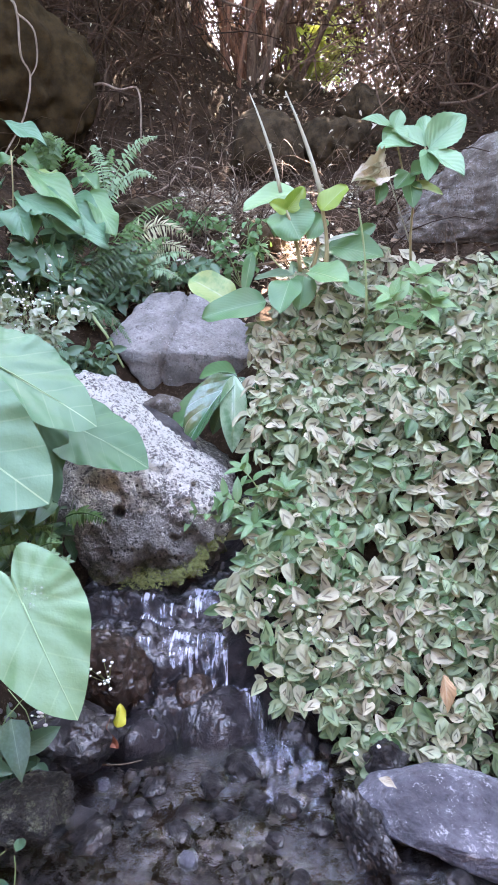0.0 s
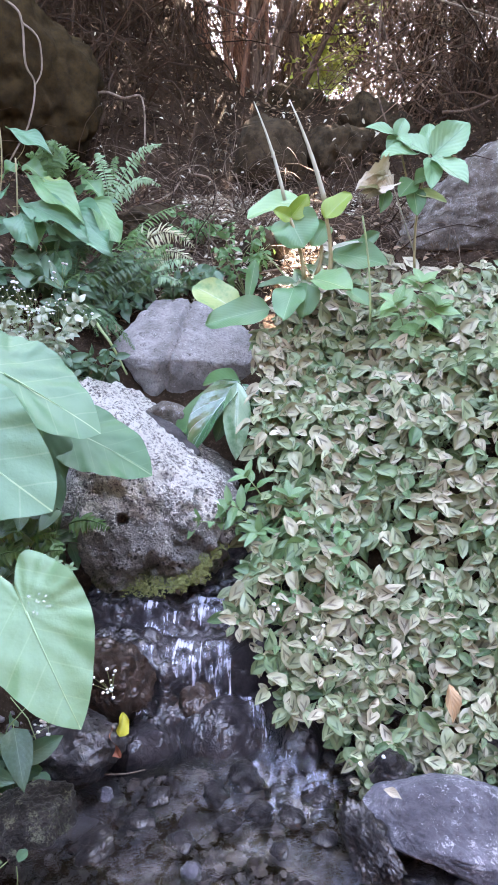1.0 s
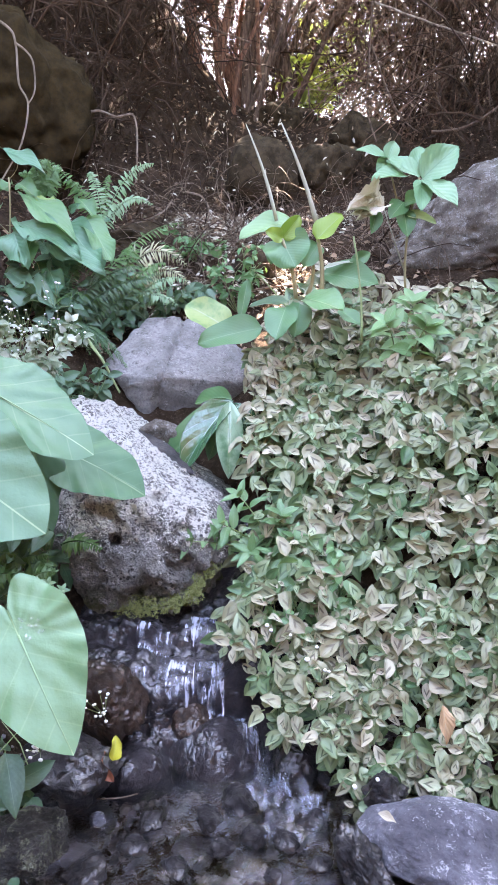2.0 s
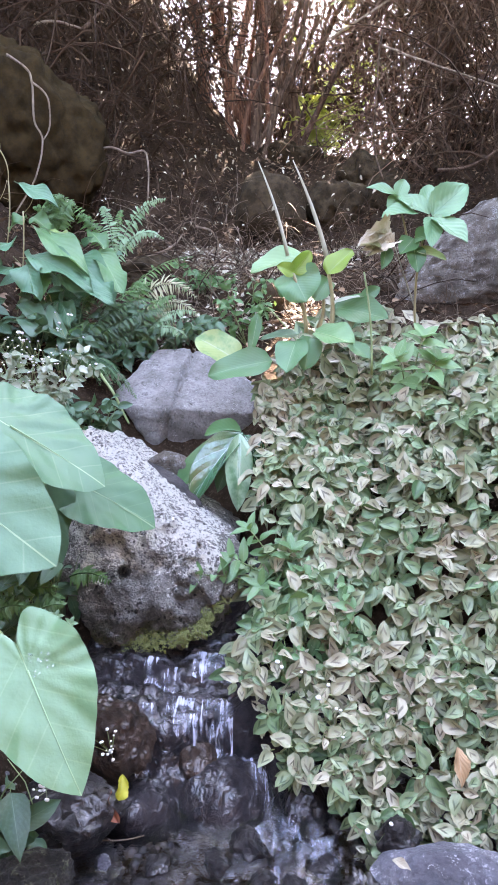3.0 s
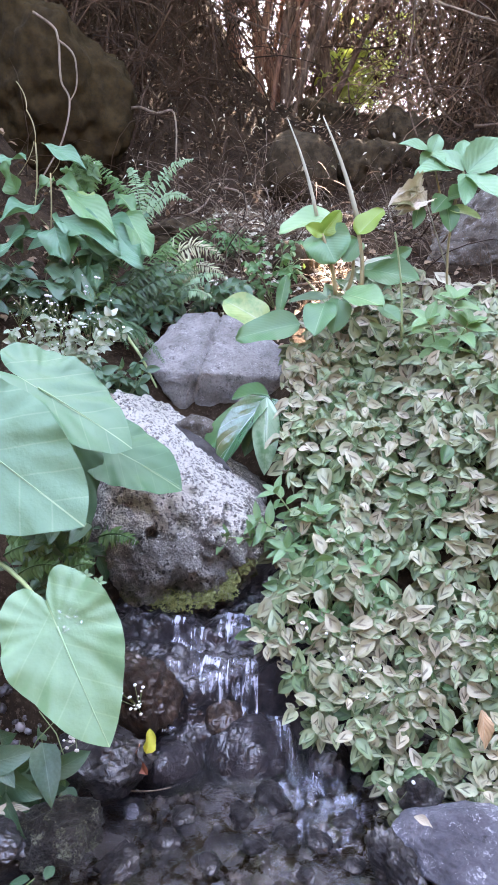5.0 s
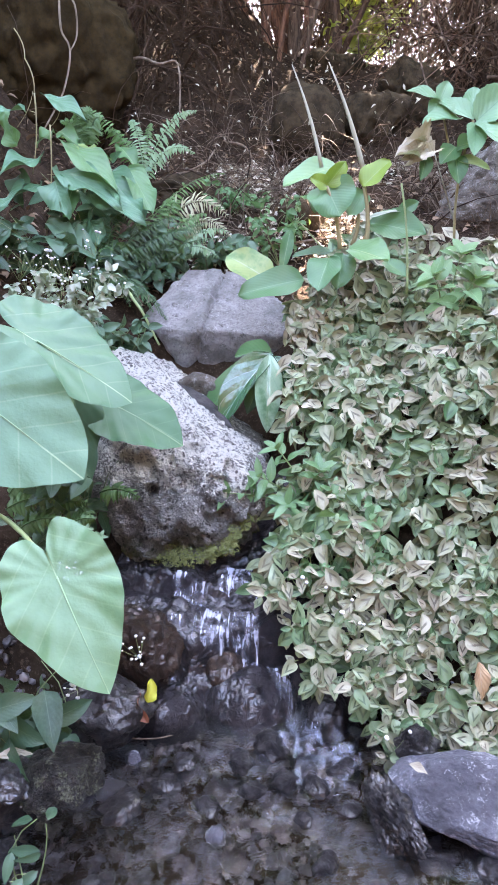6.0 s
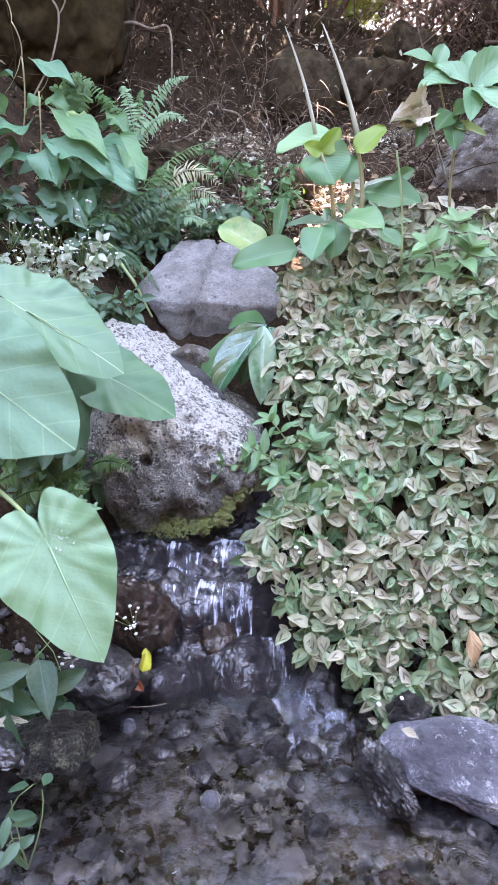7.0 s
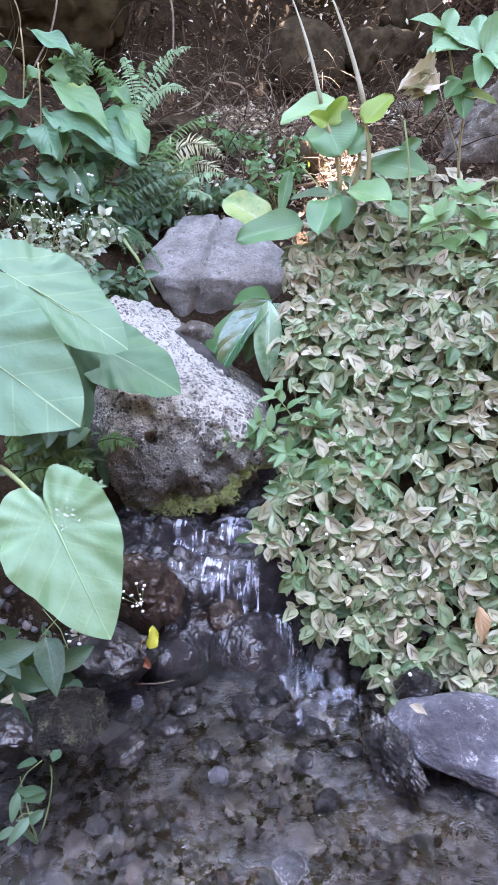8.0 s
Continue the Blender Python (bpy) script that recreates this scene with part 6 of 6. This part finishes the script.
def flowers(label, centre, radius, n, seed, size=0.0036):
    r = np.random.default_rng(seed)
    root = thing("flower_cluster", label, "flower", centre, "white flowers")
    v, f = stone((1, 1, 0.7), seed, planes=5, level=2)
    me = mesh_of("blossom", v, f, None, M_PETAL)
    c = Vector(centre)
    for k in range(n):
        o = c + Vector(r.normal(0, 1, 3)) * radius * 0.6
        stem = part("stem", mesh_of("stem", *tube(arc(o, c + Vector((0, 0.02, -radius * 1.5)), 0, 0, 4), (0.0009, 0.0007), 3), M_STEM), root)
        part("blossom", me, stem, "white blossom", "", Matrix.Translation(o) @ Matrix.Scale(size * (0.6 + 0.7 * r.random()), 4))


flowers("tiny white flowers below the taro leaf", (-0.332, 1.370, 0.281), 0.03, 16, 501)
flowers("tiny white flowers hanging by the taro tip", (-0.411, 1.148, 0.341), 0.016, 12, 502)
for k, (p, n) in enumerate((((-0.889, 2.620, 1.113), 8), ((-0.757, 2.730, 1.150), 8), ((-0.783, 2.503, 1.039), 8), ((-0.680, 2.507, 1.060), 6), ((-0.646, 2.698, 0.998), 6), ((0.168, 1.554, 0.330), 3), ((0.270, 1.286, 0.127), 2), ((0.212, 1.442, 0.281), 2), ((0.085, 1.596, 0.336), 3))):
    flowers("tiny white flowers among the leaves", p, 0.04, n, 510 + k, 0.0055)


for k, p in enumerate(((-0.984, 2.52, 1.083), (-0.928, 2.52, 1.118), (-0.883, 2.52, 1.064), (-0.818, 2.52, 1.093), (-0.91, 2.52, 1.004), (-0.836, 2.52, 1.014), (-0.765, 2.52, 1.044), (-1.007, 2.52, 0.985), (-0.723, 2.52, 1.004), (-0.959, 2.52, 1.034), (-0.81, 2.52, 0.964))):
    flowers("tiny white flowers on thin dry stems", p, 0.045, 8, 540 + k, 0.0034)


bush("sunlit_bush", "yellow-green leaves far behind the trunks, sunlight put into their colour", (0.851, 9.345, 3.411), (0.45, 0.3, 0.40), 330, 0.13, M_LIT, 420, single=False)
bush("sunlit_bush", "yellow-green leaves far behind the trunks, sunlight put into their colour", (1.176, 9.801, 4.114), (0.5, 0.3, 0.45), 150, 0.12, M_LIT, 421, single=False)


def branch(label, pts, radius, mat, name="branch"):
    p = np.array(pts, float)
    t = np.linspace(0, len(p) - 1, (len(p) - 1) * 5 + 1)
    i = np.clip(t.astype(int), 0, len(p) - 2)
    f = (t - i)[:, None]
    a, b, c, d = p[np.clip(i - 1, 0, None)], p[i], p[i + 1], p[np.clip(i + 2, None, len(p) - 1)]
    q = 0.5 * (2 * b + (c - a) * f + (2 * a - 5 * b + 4 * c - d) * f ** 2 + (3 * b - a - 3 * c + d) * f ** 3)
    q = q + 0.006 * np.stack([vnoise(q * 9, 1), vnoise(q * 9, 2), vnoise(q * 9, 3)], 1)
    ob = new(name, mesh_of(name, *tube(q, (radius, radius * 0.6), 6), mat))
    tagged(ob, label, "branch")


branch("pale looping root hanging down the rock", ((-1.776, 5.353, 2.906), (-1.639, 5.332, 2.808), (-1.603, 5.313, 2.717), (-1.582, 5.257, 2.453), (-1.526, 5.226, 2.308), (-1.574, 5.171, 2.052), (-1.700, 5.010, 1.774)), 0.010, M_PALEBARK, "root")
branch("pale looping root hanging down the rock", ((-1.603, 5.313, 2.717), (-1.486, 5.289, 2.603), (-1.474, 5.248, 2.414), (-1.526, 5.226, 2.308)), 0.008, M_PALEBARK, "root")
branch("long bare branch leaning across the thicket", ((-1.087, 7.006, 3.950), (-0.890, 6.929, 3.586), (-0.740, 6.898, 3.439), (-0.393, 6.861, 3.267), (0.021, 6.937, 3.144)), 0.016, M_BARK)
branch("dark bare branch leaning across the thicket", ((-1.509, 6.601, 3.486), (-1.336, 6.637, 3.655), (-1.133, 6.805, 3.964)), 0.022, M_BARK)
branch("sunlit stick caught in the thicket", ((-1.887, 6.391, 3.459), (-1.697, 6.395, 3.478), (-1.540, 6.388, 3.445), (-1.473, 6.383, 3.422)), 0.014, M_PALEBARK)
branch("dark horizontal branch in the thicket", ((-0.984, 7.733, 4.004), (-0.639, 7.745, 4.060), (-0.207, 7.749, 4.077)), 0.018, M_BARK)
branch("thin stick across the trunks", ((0.662, 7.129, 3.565), (0.956, 7.168, 3.747), (1.388, 7.117, 3.993)), 0.013, M_PALEBARK)
branch("long thin branch sagging through the thicket", ((1.080, 6.570, 3.341), (1.474, 6.539, 3.197), (1.741, 6.410, 3.070), (2.188, 6.267, 2.877)), 0.010, M_PALEBARK)
branch("hanging vine in the thicket", ((1.141, 6.831, 3.609), (1.090, 6.778, 3.360), (1.075, 6.701, 2.996), (1.044, 6.609, 2.563), (1.123, 6.435, 2.223)), 0.010, M_BARK, "vine")
branch("hanging vine in the thicket", ((1.108, 6.823, 3.089), (1.211, 6.759, 2.786), (1.345, 6.588, 2.463), (1.523, 6.556, 2.313)), 0.010, M_BARK, "vine")
branch("curved bough at the edge of the thicket", ((1.573, 6.347, 2.290), (1.844, 6.353, 2.319), (2.007, 6.269, 2.406), (2.188, 6.197, 2.550)), 0.015, M_BARK)
branch("bent root across the dark bank", ((-1.339, 5.955, 2.372), (-1.178, 5.962, 2.403), (-1.040, 5.952, 2.358), (-0.897, 5.950, 2.349), (-0.872, 5.769, 1.977)), 0.012, M_PALEBARK, "root")
branch("curved root on the littered bank", ((-0.444, 5.203, 1.721), (-0.333, 5.197, 1.693), (-0.279, 5.180, 1.613), (-0.278, 5.057, 1.516)), 0.009, M_PALEBARK, "root")
branch("dry stick lying on the bank", ((-0.873, 4.630, 1.429), (-0.706, 4.643, 1.490), (-0.559, 4.760, 1.561), (-0.506, 4.882, 1.650)), 0.009, M_PALEBARK)
branch("dry stick lying on the bank", ((0.012, 3.742, 1.098), (0.149, 3.747, 1.121), (0.331, 3.749, 1.133)), 0.007, M_PALEBARK)
branch("dry fallen stem slanting over the undergrowth", ((-0.765, 3.198, 0.944), (-0.656, 2.983, 0.893), (-0.594, 2.960, 0.784), (-0.557, 2.944, 0.712)), 0.008, M_STEM)
branch("thin bent twig at the water's edge", ((-0.474, 1.386, 0.021), (-0.409, 1.367, 0.026), (-0.310, 1.367, 0.026), (-0.258, 1.369, 0.036)), 0.0022, M_PALEBARK)


def build_litter():
    """Dry leaves strewn over the bank."""
    r = np.random.default_rng(31)
    h = Heap()
    b = blade(1, 0.5, 2, 3, 0.45, 0.4, 0.3)
    px, py = r.uniform(-2.2, 2.8, 4200), 3.3 + 5.3 * r.random(4200) ** 1.3
    for x, y, z in zip(px, py, land(px, py) + 0.006):
        h.add(*b, axes((x, y, z), (r.normal(), r.normal(), 0.2 * r.normal()), (r.normal(0, 0.4), r.normal(0, 0.4), 1)) @ Matrix.Scale(0.03 + 0.05 * r.random(), 4))
    # bleached leaves that also hold the bank's sun flecks in their pale colour
    pale = Heap()
    for x, y in zip(r.uniform(-0.6, 1.2, 2600), r.uniform(3.3, 6.0, 2600)):
        if vnoise(np.array([[x * 2.2, y * 1.6, 0.0]]), 12)[0] < -0.12:
            continue
        pale.add(*b, axes((x, y, float(land(x, y)) + 0.012), (r.normal(), r.normal(), 0.3 * r.normal()), (r.normal(0, 0.4), r.normal(0, 0.4) - 0.3, 1)) @ Matrix.Scale(0.018 + 0.04 * r.random(), 4))
    # more pale leaves, to whiten the patch where the sun falls
    for x, y in zip(r.normal(0.22, 0.16, 420), r.normal(4.02, 0.16, 420)):
        pale.add(*b, axes((x, y, float(land(x, y)) + 0.012 + 0.015 * r.random()), (r.normal(), r.normal(), 0.3 * r.normal()), (r.normal(0, 0.4), r.normal(0, 0.4) - 0.3, 1)) @ Matrix.Scale(0.02 + 0.03 * r.random(), 4))
    root = thing("leaf_litter", "bleached leaves on the bare bank, sun flecks put into their pale colour", "leaf litter", (0.2, 4.9, 1.4), "", "stuff")
    part("leaves", pale.mesh("leaves", M_PALE), root, "", "stuff")
    root = thing("leaf_litter", "dry brown and pale fallen leaves strewn over the bank", "leaf litter", (0, 5, 1.4), "", "stuff")
    part("leaves", h.mesh("leaves", M_DEAD), root, "", "stuff")


build_litter()


def build_dead_leaves():
    """Dry leaves and leaf scraps caught in the thicket."""
    r = np.random.default_rng(33)
    h = Heap()
    b = blade(1, 0.45, 2, 3, 0.45, 0.4, 0.3)
    n = 5200
    px, py = r.uniform(-3.2, 3.8, n), r.uniform(6.3, 10.0, n)
    for x, y, z in zip(px, py, land(px, py) + 3.2 * r.random(n) ** 1.3):
        if in_gap((x, y, z)):
            continue
        h.add(*b, axes((x, y, z), (r.normal(), r.normal(), r.normal() - 0.5), (r.normal(), r.normal() - 0.5, r.normal())) @ Matrix.Scale(0.02 + 0.03 * r.random(), 4))
    # white glints of the dark bank, put in as pale leaf scraps
    pale = Heap()
    px, py = r.uniform(-2.0, 0.9, 420), r.uniform(5.2, 8.4, 420)
    for x, y, z in zip(px, py, land(px, py) + 0.02 + 0.5 * r.random(420) ** 3):
        pale.add(*b, axes((x, y, z), (r.normal(), r.normal(), r.normal() - 0.3), (r.normal(0, 0.5), r.normal(0, 0.5) - 0.5, 1)) @ Matrix.Scale(0.02 + 0.035 * r.random(), 4))
    root = thing("leaf_litter", "pale leaf scraps put in as glints on the dark bank under the trees", "leaf litter", (-0.5, 6.8, 2.2), "", "stuff")
    part("leaves", pale.mesh("leaves", M_PALE), root, "", "stuff")
    root = thing("hanging_leaves", "dry brown leaves caught in the twigs of the thicket", "leaves", (0, 8, 2.6), "", "stuff")
    part("leaves", h.mesh("leaves", M_DEAD), root, "", "stuff")


build_dead_leaves()
